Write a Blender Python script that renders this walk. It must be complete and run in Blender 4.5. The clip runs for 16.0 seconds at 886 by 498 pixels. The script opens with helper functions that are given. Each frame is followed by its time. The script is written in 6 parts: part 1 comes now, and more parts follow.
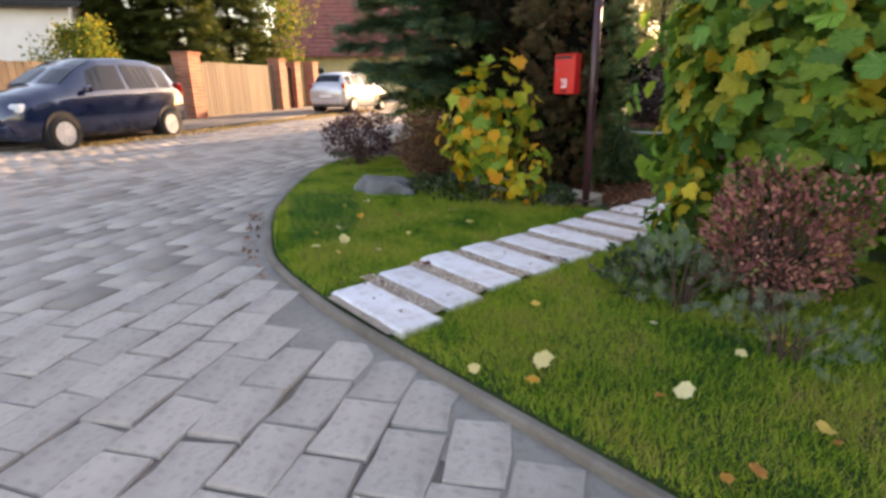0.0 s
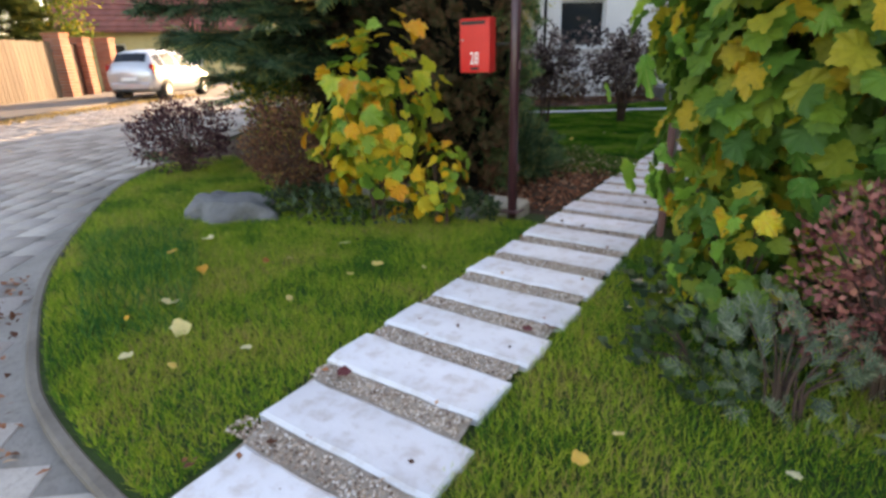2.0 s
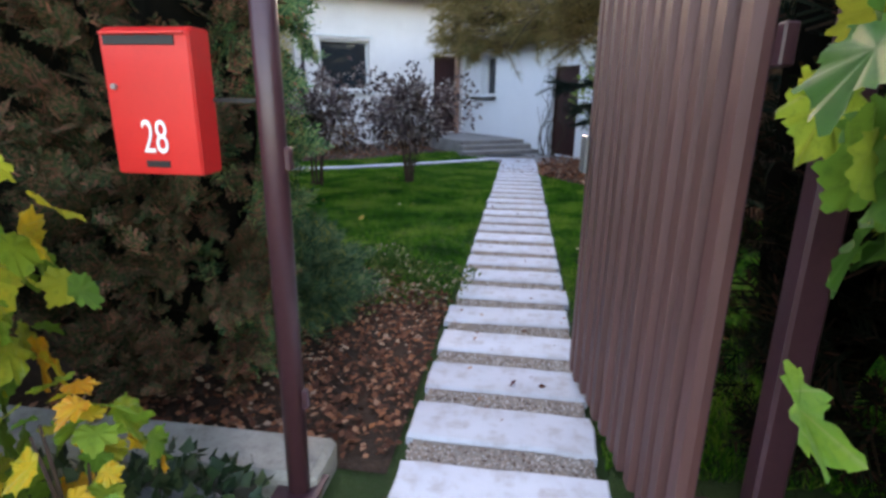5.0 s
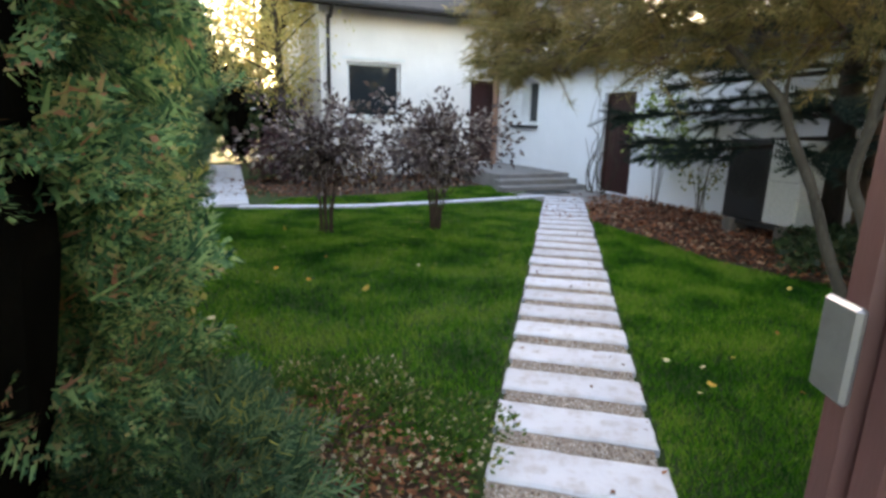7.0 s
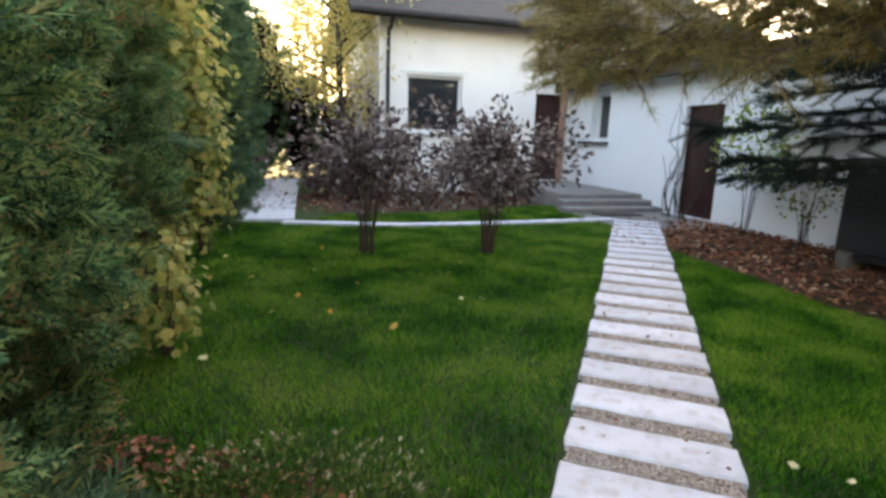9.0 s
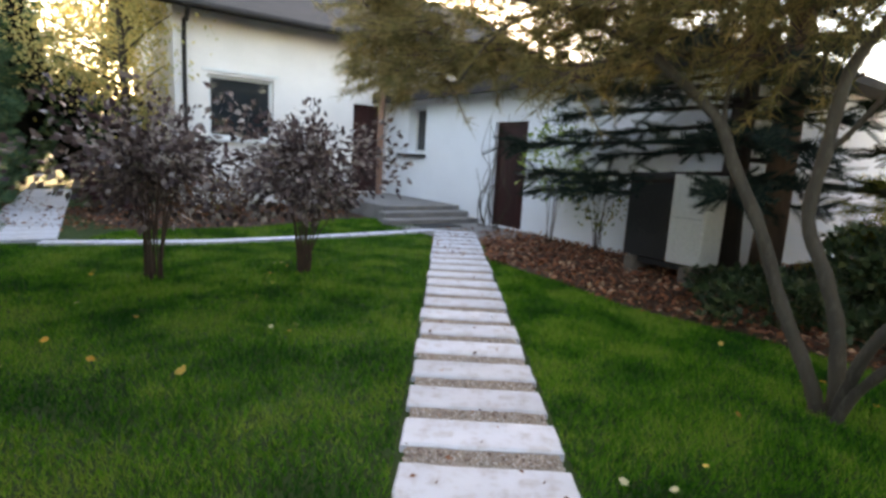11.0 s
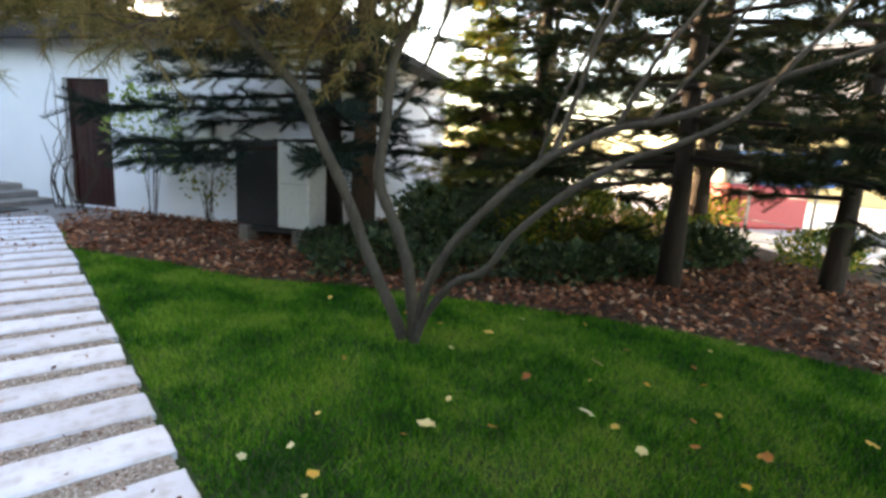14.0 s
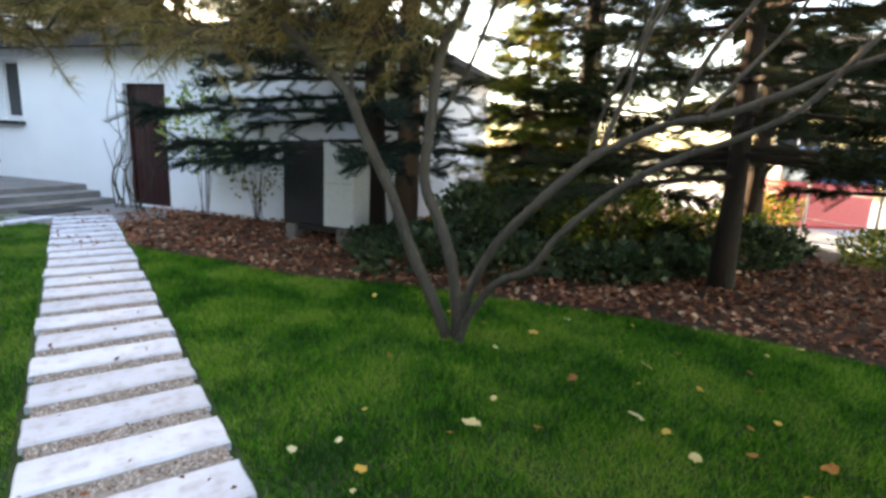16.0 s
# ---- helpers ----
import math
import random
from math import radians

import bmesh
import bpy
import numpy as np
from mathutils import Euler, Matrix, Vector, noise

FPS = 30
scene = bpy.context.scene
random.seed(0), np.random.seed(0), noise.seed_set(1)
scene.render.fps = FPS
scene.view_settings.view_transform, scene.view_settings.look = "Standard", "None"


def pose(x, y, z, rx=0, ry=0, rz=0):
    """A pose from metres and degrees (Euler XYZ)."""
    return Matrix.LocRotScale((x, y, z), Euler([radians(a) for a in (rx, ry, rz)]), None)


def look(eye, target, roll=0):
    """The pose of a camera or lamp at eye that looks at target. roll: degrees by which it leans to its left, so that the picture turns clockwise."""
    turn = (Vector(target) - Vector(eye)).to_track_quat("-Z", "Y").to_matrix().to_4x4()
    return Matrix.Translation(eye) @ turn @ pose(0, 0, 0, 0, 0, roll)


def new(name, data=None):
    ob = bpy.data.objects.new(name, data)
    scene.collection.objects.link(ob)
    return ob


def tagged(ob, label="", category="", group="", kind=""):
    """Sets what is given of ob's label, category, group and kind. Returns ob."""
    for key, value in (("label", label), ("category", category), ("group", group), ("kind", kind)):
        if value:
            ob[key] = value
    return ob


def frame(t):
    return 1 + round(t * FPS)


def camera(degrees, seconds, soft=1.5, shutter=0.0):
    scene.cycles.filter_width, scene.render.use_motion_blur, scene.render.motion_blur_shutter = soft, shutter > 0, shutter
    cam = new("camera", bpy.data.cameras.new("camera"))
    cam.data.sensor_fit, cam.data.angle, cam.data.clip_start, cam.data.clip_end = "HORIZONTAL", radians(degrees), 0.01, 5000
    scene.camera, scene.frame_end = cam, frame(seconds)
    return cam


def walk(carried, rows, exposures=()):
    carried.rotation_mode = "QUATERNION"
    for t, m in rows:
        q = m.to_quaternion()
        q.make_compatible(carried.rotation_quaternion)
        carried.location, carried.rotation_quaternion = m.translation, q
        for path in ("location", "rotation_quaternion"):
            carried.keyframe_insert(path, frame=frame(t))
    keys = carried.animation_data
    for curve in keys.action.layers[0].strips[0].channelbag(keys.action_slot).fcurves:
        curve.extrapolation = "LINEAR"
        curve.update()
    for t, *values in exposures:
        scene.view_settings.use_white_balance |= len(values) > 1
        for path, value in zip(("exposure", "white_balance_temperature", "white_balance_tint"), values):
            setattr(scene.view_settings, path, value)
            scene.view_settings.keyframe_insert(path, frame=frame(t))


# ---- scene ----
cam = camera(80.4, 16.0, soft=3.0)
PATH = [
    (0, (0.016, 1.93, 1.13), (-1.465, 3.135, 0.535), -0.9),
    (0.5, (-0.296, 2.069, 1.117), (-1.705, 3.349, 0.504), -0.9),
    (1, (-0.638, 2.276, 1.123), (-1.94, 3.653, 0.483), -0.9),
    (1.5, (-0.985, 2.468, 1.123), (-2.169, 3.939, 0.464), -1.1),
    (2, (-1.28, 2.681, 1.122), (-2.327, 4.246, 0.446), -1.5),
    (2.5, (-1.552, 2.96, 1.11), (-2.437, 4.623, 0.438), -1.2),
    (3, (-1.811, 3.247, 1.151), (-2.518, 4.996, 0.487), -0.6),
    (3.5, (-2.007, 3.622, 1.156), (-2.568, 5.433, 0.522), -0.1),
    (4, (-2.139, 4.002, 1.175), (-2.571, 5.858, 0.569), 0.3),
    (4.5, (-2.272, 4.437, 1.215), (-2.603, 6.323, 0.637), 0.8),
    (5, (-2.322, 4.83, 1.234), (-2.595, 6.733, 0.682), 0.7),
    (7.5, (-2.506, 6.454, 1.349), (-3.042, 8.327, 0.895), 1.5),
    (8, (-2.511, 6.649, 1.319), (-3.179, 8.482, 0.882), 1.4),
    (10.5, (-2.568, 7.271, 1.248), (-2.845, 9.219, 0.891), 3.0),
    (11, (-2.558, 7.337, 1.232), (-2.554, 9.307, 0.891), 3.2),
    (11.5, (-2.531, 7.342, 1.24), (-2.228, 9.291, 0.904), 3.3),
    (12, (-2.509, 7.328, 1.256), (-1.921, 9.211, 0.925), 3.6),
    (12.5, (-2.484, 7.324, 1.26), (-1.649, 9.112, 0.933), 3.8),
    (13, (-2.455, 7.324, 1.265), (-1.43, 9.007, 0.924), 3.7),
    (13.5, (-2.435, 7.319, 1.263), (-1.267, 8.903, 0.904), 3.6),
    (14, (-2.416, 7.318, 1.258), (-1.157, 8.823, 0.873), 3.3),
    (14.5, (-2.408, 7.311, 1.252), (-1.114, 8.78, 0.845), 3.2),
    (15, (-2.414, 7.323, 1.251), (-1.137, 8.804, 0.834), 3.0),
    (15.5, (-2.421, 7.335, 1.25), (-1.203, 8.866, 0.837), 2.9),
    (16, (-2.435, 7.338, 1.253), (-1.298, 8.935, 0.857), 2.7),
]
EXPOSURES = [(0, 2.4, 9400, 26), (2.5, 2.6, 8900, 21), (3.5, 2.6, 7500, 26), (4.3, 2.75, 7200, 27), (5, 3.1, 7900, 23), (7.5, 3.45, 9300, 19), (10.5, 3.4, 9800, 20), (11.5, 3.15, 8800, 21), (12, 3.15, 8500, 22), (13, 3.5, 8800, 18), (14, 3.6, 8500, 17), (16, 3.65, 8500, 17)]
walk(cam, [(t, look(eye, target, roll)) for t, eye, target, roll in PATH], EXPOSURES)

# ---- world, sun and exposure ----
SUN_AZ, SUN_EL = 11.0, 14.0     # degrees: turned from +y towards -x, and above the horizon
world = bpy.data.worlds.new("sky")
scene.world = world
world.use_nodes = True
_nt = world.node_tree
_sky = _nt.nodes.new("ShaderNodeTexSky")
_sky.sky_type = 'NISHITA'
_sky.sun_disc = False
_sky.sun_elevation, _sky.sun_rotation = radians(SUN_EL), radians(-SUN_AZ)
_sky.air_density, _sky.dust_density, _sky.ozone_density = 1.0, 1.0, 1.5
_nt.nodes["Background"].inputs[1].default_value = 0.15
_nt.links.new(_sky.outputs[0], _nt.nodes["Background"].inputs[0])
sun = new("sun", bpy.data.lights.new("sun", 'SUN'))
sun.data.energy, sun.data.angle, sun.data.color = 4.0, radians(0.6), (1.0, 0.82, 0.6)
_sd = Vector((-math.sin(radians(SUN_AZ)) * math.cos(radians(SUN_EL)), math.cos(radians(SUN_AZ)) * math.cos(radians(SUN_EL)), math.sin(radians(SUN_EL))))
sun.matrix_world = look(_sd * 60, (0, 0, 0))


# ---- materials ----
def nodes_of(name):
    m = bpy.data.materials.new(name)
    m.use_nodes = True
    nt = m.node_tree
    return m, nt, nt.nodes["Principled BSDF"]


def ramp(nt, stops):
    r = nt.nodes.new("ShaderNodeValToRGB")
    e = r.color_ramp.elements
    while len(e) < len(stops):
        e.new(0.5)
    for el, (p, c) in zip(e, stops):
        el.position, el.color = p, (*c, 1)
    return r


def mix(nt, a, b, fac, mode='MIX'):
    n = nt.nodes.new("ShaderNodeMix")
    n.data_type, n.blend_type = 'RGBA', mode
    if isinstance(fac, (int, float)):
        n.inputs[0].default_value = fac
    else:
        nt.links.new(fac, n.inputs[0])
    for s, i in ((a, 6), (b, 7)):
        if isinstance(s, tuple):
            n.inputs[i].default_value = (*s, 1)
        else:
            nt.links.new(s, n.inputs[i])
    return n.outputs[2]


def noise_tex(nt, scale, detail=4.0, rough=0.6, stretch=None):
    co = nt.nodes.new("ShaderNodeTexCoord")
    n = nt.nodes.new("ShaderNodeTexNoise")
    n.inputs["Scale"].default_value, n.inputs["Detail"].default_value, n.inputs["Roughness"].default_value = scale, detail, rough
    if stretch:
        mp = nt.nodes.new("ShaderNodeMapping")
        mp.inputs["Scale"].default_value = stretch
        nt.links.new(co.outputs["Object"], mp.inputs[0])
        nt.links.new(mp.outputs[0], n.inputs["Vector"])
    else:
        nt.links.new(co.outputs["Object"], n.inputs["Vector"])
    return n.outputs[0]


def surface(name, c1, c2, c3=None, scale=3.0, fine=40.0, rough=0.8, metal=0.0, bump=0.3, dist=0.01, rand=0.0, stretch=None, spec=0.4, stain=0.5):
    """Two scales of variation with a fine relief; rand: brightness spread between pieces."""
    m, nt, b = nodes_of(name)
    big, small = noise_tex(nt, scale, 5, 0.6, stretch), noise_tex(nt, fine, 4, 0.65, stretch)
    col = mix(nt, c1, c2, ramp_out(nt, big, 0.35, 0.65))
    col = mix(nt, col, c3 or tuple(x * 0.55 for x in c1), ramp_out(nt, small, 0.5, 0.8, stain))
    if rand:
        oi = nt.nodes.new("ShaderNodeObjectInfo")
        hv = nt.nodes.new("ShaderNodeHueSaturation")
        mr = nt.nodes.new("ShaderNodeMapRange")
        mr.inputs[3].default_value, mr.inputs[4].default_value = 1 - rand, 1 + rand
        nt.links.new(oi.outputs["Random"], mr.inputs[0])
        nt.links.new(mr.outputs[0], hv.inputs["Value"])
        nt.links.new(col, hv.inputs["Color"])
        col = hv.outputs[0]
    nt.links.new(col, b.inputs["Base Color"])
    b.inputs["Roughness"].default_value, b.inputs["Metallic"].default_value = rough, metal
    b.inputs["Specular IOR Level"].default_value = spec
    bp = nt.nodes.new("ShaderNodeBump")
    bp.inputs["Strength"].default_value, bp.inputs["Distance"].default_value = bump, dist
    nt.links.new(small, bp.inputs["Height"])
    nt.links.new(bp.outputs[0], b.inputs["Normal"])
    return m


def ramp_out(nt, src, lo, hi, top=1.0):
    mr = nt.nodes.new("ShaderNodeMapRange")
    mr.inputs[1].default_value, mr.inputs[2].default_value, mr.inputs[4].default_value = lo, hi, top
    nt.links.new(src, mr.inputs[0])
    return mr.outputs[0]


def foliage(name, stops, rough=0.55, trans=0.35, by_object=False, patch=0.25, patch_scale=1.6):
    """Leaves: the colour varies from leaf to leaf, and in patches; some light comes through."""
    m, nt, b = nodes_of(name)
    src = nt.nodes.new("ShaderNodeObjectInfo").outputs["Random"] if by_object else nt.nodes.new("ShaderNodeNewGeometry").outputs["Random Per Island"]
    n = noise_tex(nt, patch_scale, 3)
    ad = nt.nodes.new("ShaderNodeMath")
    ad.operation = 'MULTIPLY_ADD'
    nt.links.new(n, ad.inputs[0])
    ad.inputs[1].default_value = patch * 4
    sb = nt.nodes.new("ShaderNodeMath")
    sb.operation = 'ADD'
    sb.inputs[1].default_value = -patch * 2
    nt.links.new(src, sb.inputs[0])
    nt.links.new(sb.outputs[0], ad.inputs[2])
    r = ramp(nt, stops)
    nt.links.new(ad.outputs[0], r.inputs[0])
    fine = noise_tex(nt, 60, 3)
    if by_object:
        # pale veins that fan out from the stalk
        co = nt.nodes.new("ShaderNodeTexCoord")
        sp = nt.nodes.new("ShaderNodeSeparateXYZ")
        nt.links.new(co.outputs["Object"], sp.inputs[0])
        chain = sp.outputs["X"]
        for op, val in (('ARCTAN2', sp.outputs["Y"]), ('MULTIPLY', 4.6), ('SINE', None), ('ABSOLUTE', None)):
            mn = nt.nodes.new("ShaderNodeMath")
            mn.operation = op
            nt.links.new(chain, mn.inputs[0])
            if isinstance(val, float):
                mn.inputs[1].default_value = val
            elif val is not None:
                nt.links.new(val, mn.inputs[1])
            chain = mn.outputs[0]
        vein = ramp_out(nt, chain, 0.16, 0.0, 0.45)
        r2 = mix(nt, r.outputs[0], (0.5, 0.5, 0.22), vein)
        fine = noise_tex(nt, 9, 4)
    else:
        r2 = r.outputs[0]
    col = mix(nt, r2, tuple(0.5 * c for c in stops[0][1]), ramp_out(nt, fine, 0.5, 0.85, 0.5))
    nt.links.new(col, b.inputs["Base Color"])
    b.inputs["Roughness"].default_value = rough
    b.inputs["Specular IOR Level"].default_value = 0.3 if rough < 0.6 else 0.05
    if trans:
        tr = nt.nodes.new("ShaderNodeBsdfTranslucent")
        nt.links.new(col, tr.inputs[0])
        ms = nt.nodes.new("ShaderNodeMixShader")
        ms.inputs[0].default_value = trans
        nt.links.new(b.outputs[0], ms.inputs[1])
        nt.links.new(tr.outputs[0], ms.inputs[2])
        nt.links.new(ms.outputs[0], nt.nodes["Material Output"].inputs[0])
    return m


def plain(name, c, rough=0.5, metal=0.0, bump=0.0, coat=0.0):
    m, nt, b = nodes_of(name)
    n = noise_tex(nt, 25, 4)
    nt.links.new(mix(nt, c, tuple(x * 0.8 for x in c), ramp_out(nt, n, 0.45, 0.8)), b.inputs["Base Color"])
    b.inputs["Roughness"].default_value, b.inputs["Metallic"].default_value = rough, metal
    b.inputs["Coat Weight"].default_value = coat
    return m


def glass_mat(name, tint=(0.02, 0.025, 0.03), spec=0.7):
    m, nt, b = nodes_of(name)
    b.inputs["Base Color"].default_value = (*tint, 1)
    b.inputs["Roughness"].default_value = 0.03
    b.inputs["Specular IOR Level"].default_value = spec
    return m


M_PAVER = surface("grey_paver", (0.43, 0.385, 0.355), (0.33, 0.29, 0.27), (0.17, 0.145, 0.13), 2.5, 26, 0.85, bump=0.9, rand=0.11, stain=0.65)
M_JOINT = surface("joint_sand", (0.21, 0.185, 0.165), (0.14, 0.125, 0.11), None, 4, 60, 0.95, bump=0.6)
M_KERB = surface("old_concrete", (0.20, 0.175, 0.155), (0.13, 0.11, 0.095), (0.08, 0.07, 0.06), 3, 45, 0.9, bump=0.5)
M_PLINTH = surface("pale_broken_concrete", (0.42, 0.385, 0.33), (0.32, 0.285, 0.24), (0.16, 0.14, 0.115), 4, 24, 0.9, bump=0.7, dist=0.015, stain=0.7)
M_SLAB = surface("pale_concrete_slab", (0.68, 0.685, 0.74), (0.58, 0.58, 0.625), (0.42, 0.35, 0.33), 3.5, 13, 0.75, bump=0.35, rand=0.1, stain=0.8)
M_GRAVEL = surface("fine_gravel", (0.46, 0.385, 0.335), (0.33, 0.265, 0.22), (0.62, 0.57, 0.52), 12, 110, 0.95, bump=1.0, dist=0.02, stain=0.8)
M_SOIL_GRASS = surface("lawn_soil", (0.035, 0.075, 0.014), (0.024, 0.05, 0.010), (0.06, 0.05, 0.026), 1.3, 60, 0.95, bump=0.8, dist=0.03)
M_MULCH = surface("leaf_mulch", (0.085, 0.045, 0.028), (0.05, 0.028, 0.018), (0.16, 0.09, 0.055), 4, 50, 0.95, bump=1.0, dist=0.03)
M_EARTH = surface("earth", (0.10, 0.085, 0.06), (0.07, 0.08, 0.035), (0.05, 0.04, 0.03), 0.6, 20, 0.95, bump=0.5)
M_PLASTER = surface("white_plaster", (0.87, 0.9, 0.94), (0.83, 0.86, 0.9), (0.55, 0.55, 0.56), 1.2, 90, 0.9, bump=0.25, dist=0.004, stain=0.3)
M_CREAM = surface("cream_plaster", (0.83, 0.78, 0.76), (0.76, 0.71, 0.69), (0.42, 0.38, 0.35), 1.2, 90, 0.9, bump=0.25, dist=0.004, stain=0.3)
M_YELLOWWALL = surface("yellow_render", (0.6, 0.48, 0.24), (0.5, 0.4, 0.2), None, 2, 60, 0.9, stain=0.2)
M_ROOF = surface("dark_roof", (0.03, 0.026, 0.026), (0.02, 0.018, 0.018), None, 3, 40, 0.8)
M_REDROOF = surface("red_roof_tile", (0.30, 0.10, 0.08), (0.2, 0.065, 0.055), None, 2, 30, 0.8)
M_DOOR = surface("dark_red_wood", (0.05, 0.013, 0.012), (0.032, 0.009, 0.009), None, 3, 40, 0.45, stretch=(1, 1, 0.1), bump=0.2)
M_GATE = surface("brown_coated_metal", (0.125, 0.052, 0.048), (0.10, 0.042, 0.04), (0.06, 0.032, 0.03), 2, 30, 0.5, stretch=(1, 1, 0.2), bump=0.15, rand=0.1, spec=0.4)
M_POST = surface("brown_post_paint", (0.075, 0.027, 0.034), (0.056, 0.021, 0.027), None, 3, 40, 0.35, spec=0.5, bump=0.1)
M_BARK = surface("grey_bark", (0.085, 0.068, 0.05), (0.045, 0.036, 0.027), (0.17, 0.155, 0.12), 5, 40, 0.9, stretch=(1, 1, 0.3), bump=0.6)
M_BARKDARK = surface("dark_bark", (0.035, 0.024, 0.018), (0.02, 0.014, 0.011), None, 6, 40, 0.95, stretch=(1, 1, 0.25), bump=0.9, dist=0.03)
M_BARKBROWN = surface("brown_bark", (0.17, 0.10, 0.065), (0.10, 0.06, 0.04), None, 6, 40, 0.95, stretch=(1, 1, 0.2), bump=0.9, dist=0.03)
M_TWIG = surface("twig", (0.09, 0.055, 0.04), (0.06, 0.035, 0.03), None, 8, 60, 0.9)
M_STONE = surface("grey_boulder", (0.18, 0.18, 0.19), (0.115, 0.115, 0.12), (0.06, 0.065, 0.06), 5, 34, 0.9, bump=0.8, dist=0.02)
M_STEP = surface("grey_step_stone", (0.28, 0.26, 0.25), (0.2, 0.185, 0.18), (0.11, 0.10, 0.095), 3, 40, 0.85, bump=0.4)
M_RED = surface("red_enamel", (0.72, 0.022, 0.02), (0.62, 0.018, 0.018), (0.4, 0.012, 0.012), 3, 70, 0.35, bump=0.03, stain=0.2)
M_BLACK = plain("black_slot", (0.012, 0.012, 0.012), 0.6)
M_WHITE = plain("white_paint", (0.8, 0.8, 0.8), 0.5)
M_BRICK = surface("red_brick", (0.36, 0.13, 0.075), (0.27, 0.09, 0.055), (0.42, 0.2, 0.13), 3, 50, 0.9, rand=0.18, bump=0.4)
M_MORTAR = surface("mortar", (0.33, 0.29, 0.26), (0.25, 0.22, 0.2), None, 5, 60, 0.95)
M_WOOD = surface("weathered_plank", (0.165, 0.12, 0.085), (0.115, 0.085, 0.06), (0.07, 0.05, 0.035), 3, 30, 0.85, stretch=(1, 1, 0.08), rand=0.2)
M_BLUE = surface("navy_car_paint", (0.006, 0.014, 0.05), (0.008, 0.018, 0.06), (0.008, 0.014, 0.04), 2, 60, 0.16, metal=0.2, bump=0.0, spec=0.6)
M_BLUE.node_tree.nodes["Principled BSDF"].inputs["Coat Weight"].default_value = 1.0
M_SILVER = surface("silver_car_paint", (0.5, 0.52, 0.56), (0.46, 0.48, 0.52), None, 2, 60, 0.28, metal=0.5, bump=0.0, stain=0.1)
M_TYRE = plain("tyre_rubber", (0.015, 0.015, 0.016), 0.85)
M_RIM = plain("alloy_rim", (0.6, 0.6, 0.62), 0.4, 0.2)
M_LAMP = plain("clear_lamp", (0.6, 0.65, 0.7), 0.1)
M_TAIL = plain("red_tail_lamp", (0.35, 0.01, 0.01), 0.15)
M_GLASS = glass_mat("window_glass")
M_CARGLASS = glass_mat("car_glass", (0.010, 0.013, 0.02), 0.3)
M_FRAME = plain("white_window_frame", (0.72, 0.72, 0.72), 0.4)
M_GREYMETAL = plain("grey_metal", (0.3, 0.3, 0.31), 0.4, 0.7)
M_COPPER = surface("old_copper_pipe", (0.36, 0.2, 0.15), (0.28, 0.15, 0.11), None, 4, 50, 0.5, metal=0.4)
M_HPWHITE = plain("white_casing", (0.66, 0.66, 0.64), 0.4)
M_HPDARK = plain("dark_grille", (0.016, 0.017, 0.02), 0.5)
# near-black colour that stands for the deep shade inside the thujas
M_CORE_SHADE = surface("hedge_core_shade", (0.008, 0.007, 0.005), (0.005, 0.005, 0.004), None, 5, 40, 1.0, spec=0.0)

F_GRASS = foliage("grass_blades", [(0.0, (0.03, 0.13, 0.028)), (0.25, (0.13, 0.29, 0.03)), (0.55, (0.34, 0.46, 0.045)), (0.88, (0.48, 0.5, 0.08)), (1.0, (0.4, 0.31, 0.11))], 0.6, 0.35, patch=0.7, patch_scale=1.7)
F_GRASS_IN = foliage("lawn_blades", [(0.0, (0.010, 0.075, 0.012)), (0.35, (0.036, 0.18, 0.014)), (0.7, (0.11, 0.31, 0.022)), (1.0, (0.24, 0.35, 0.06))], 0.6, 0.35, patch=0.8, patch_scale=1.6)
F_MAPLE = foliage("maple_leaf", [(0.0, (0.08, 0.25, 0.045)), (0.4, (0.2, 0.42, 0.06)), (0.7, (0.4, 0.52, 0.06)), (0.88, (0.68, 0.54, 0.04)), (1.0, (0.72, 0.34, 0.03))], 0.45, 0.45, True, 0.12, 2.0)
# inner maple leaves: outer colours roughly halved, as shade within the shrub
F_MAPLE_INNER_SHADE = foliage("maple_leaf_inner_shade", [(0.0, (0.04, 0.13, 0.025)), (0.5, (0.10, 0.22, 0.03)), (0.8, (0.24, 0.29, 0.035)), (1.0, (0.5, 0.34, 0.03))], 0.5, 0.4, patch=0.12)
F_YELLOW = foliage("currant_leaf", [(0.0, (0.10, 0.25, 0.035)), (0.35, (0.24, 0.37, 0.04)), (0.58, (0.5, 0.46, 0.04)), (0.8, (0.72, 0.42, 0.025)), (1.0, (0.72, 0.27, 0.02))], 0.45, 0.35, True, 0.15, 2.5)
F_FALLEN = foliage("fallen_leaf", [(0.0, (0.66, 0.58, 0.34)), (0.35, (0.68, 0.48, 0.14)), (0.65, (0.68, 0.33, 0.04)), (1.0, (0.38, 0.13, 0.05))], 0.6, 0.1, True, 0.0)
F_BROWNLEAF = foliage("brown_litter", [(0.0, (0.09, 0.038, 0.026)), (0.5, (0.22, 0.09, 0.055)), (0.8, (0.42, 0.16, 0.08)), (1.0, (0.55, 0.36, 0.25))], 0.7, 0.05, patch=0.15)
F_THUJA = foliage("thuja_spray", [(0.0, (0.014, 0.055, 0.032)), (0.4, (0.085, 0.21, 0.095)), (0.8, (0.29, 0.43, 0.17)), (0.95, (0.40, 0.31, 0.14)), (1.0, (0.46, 0.21, 0.13))], 0.7, 0.3, patch=0.25, patch_scale=1.3)
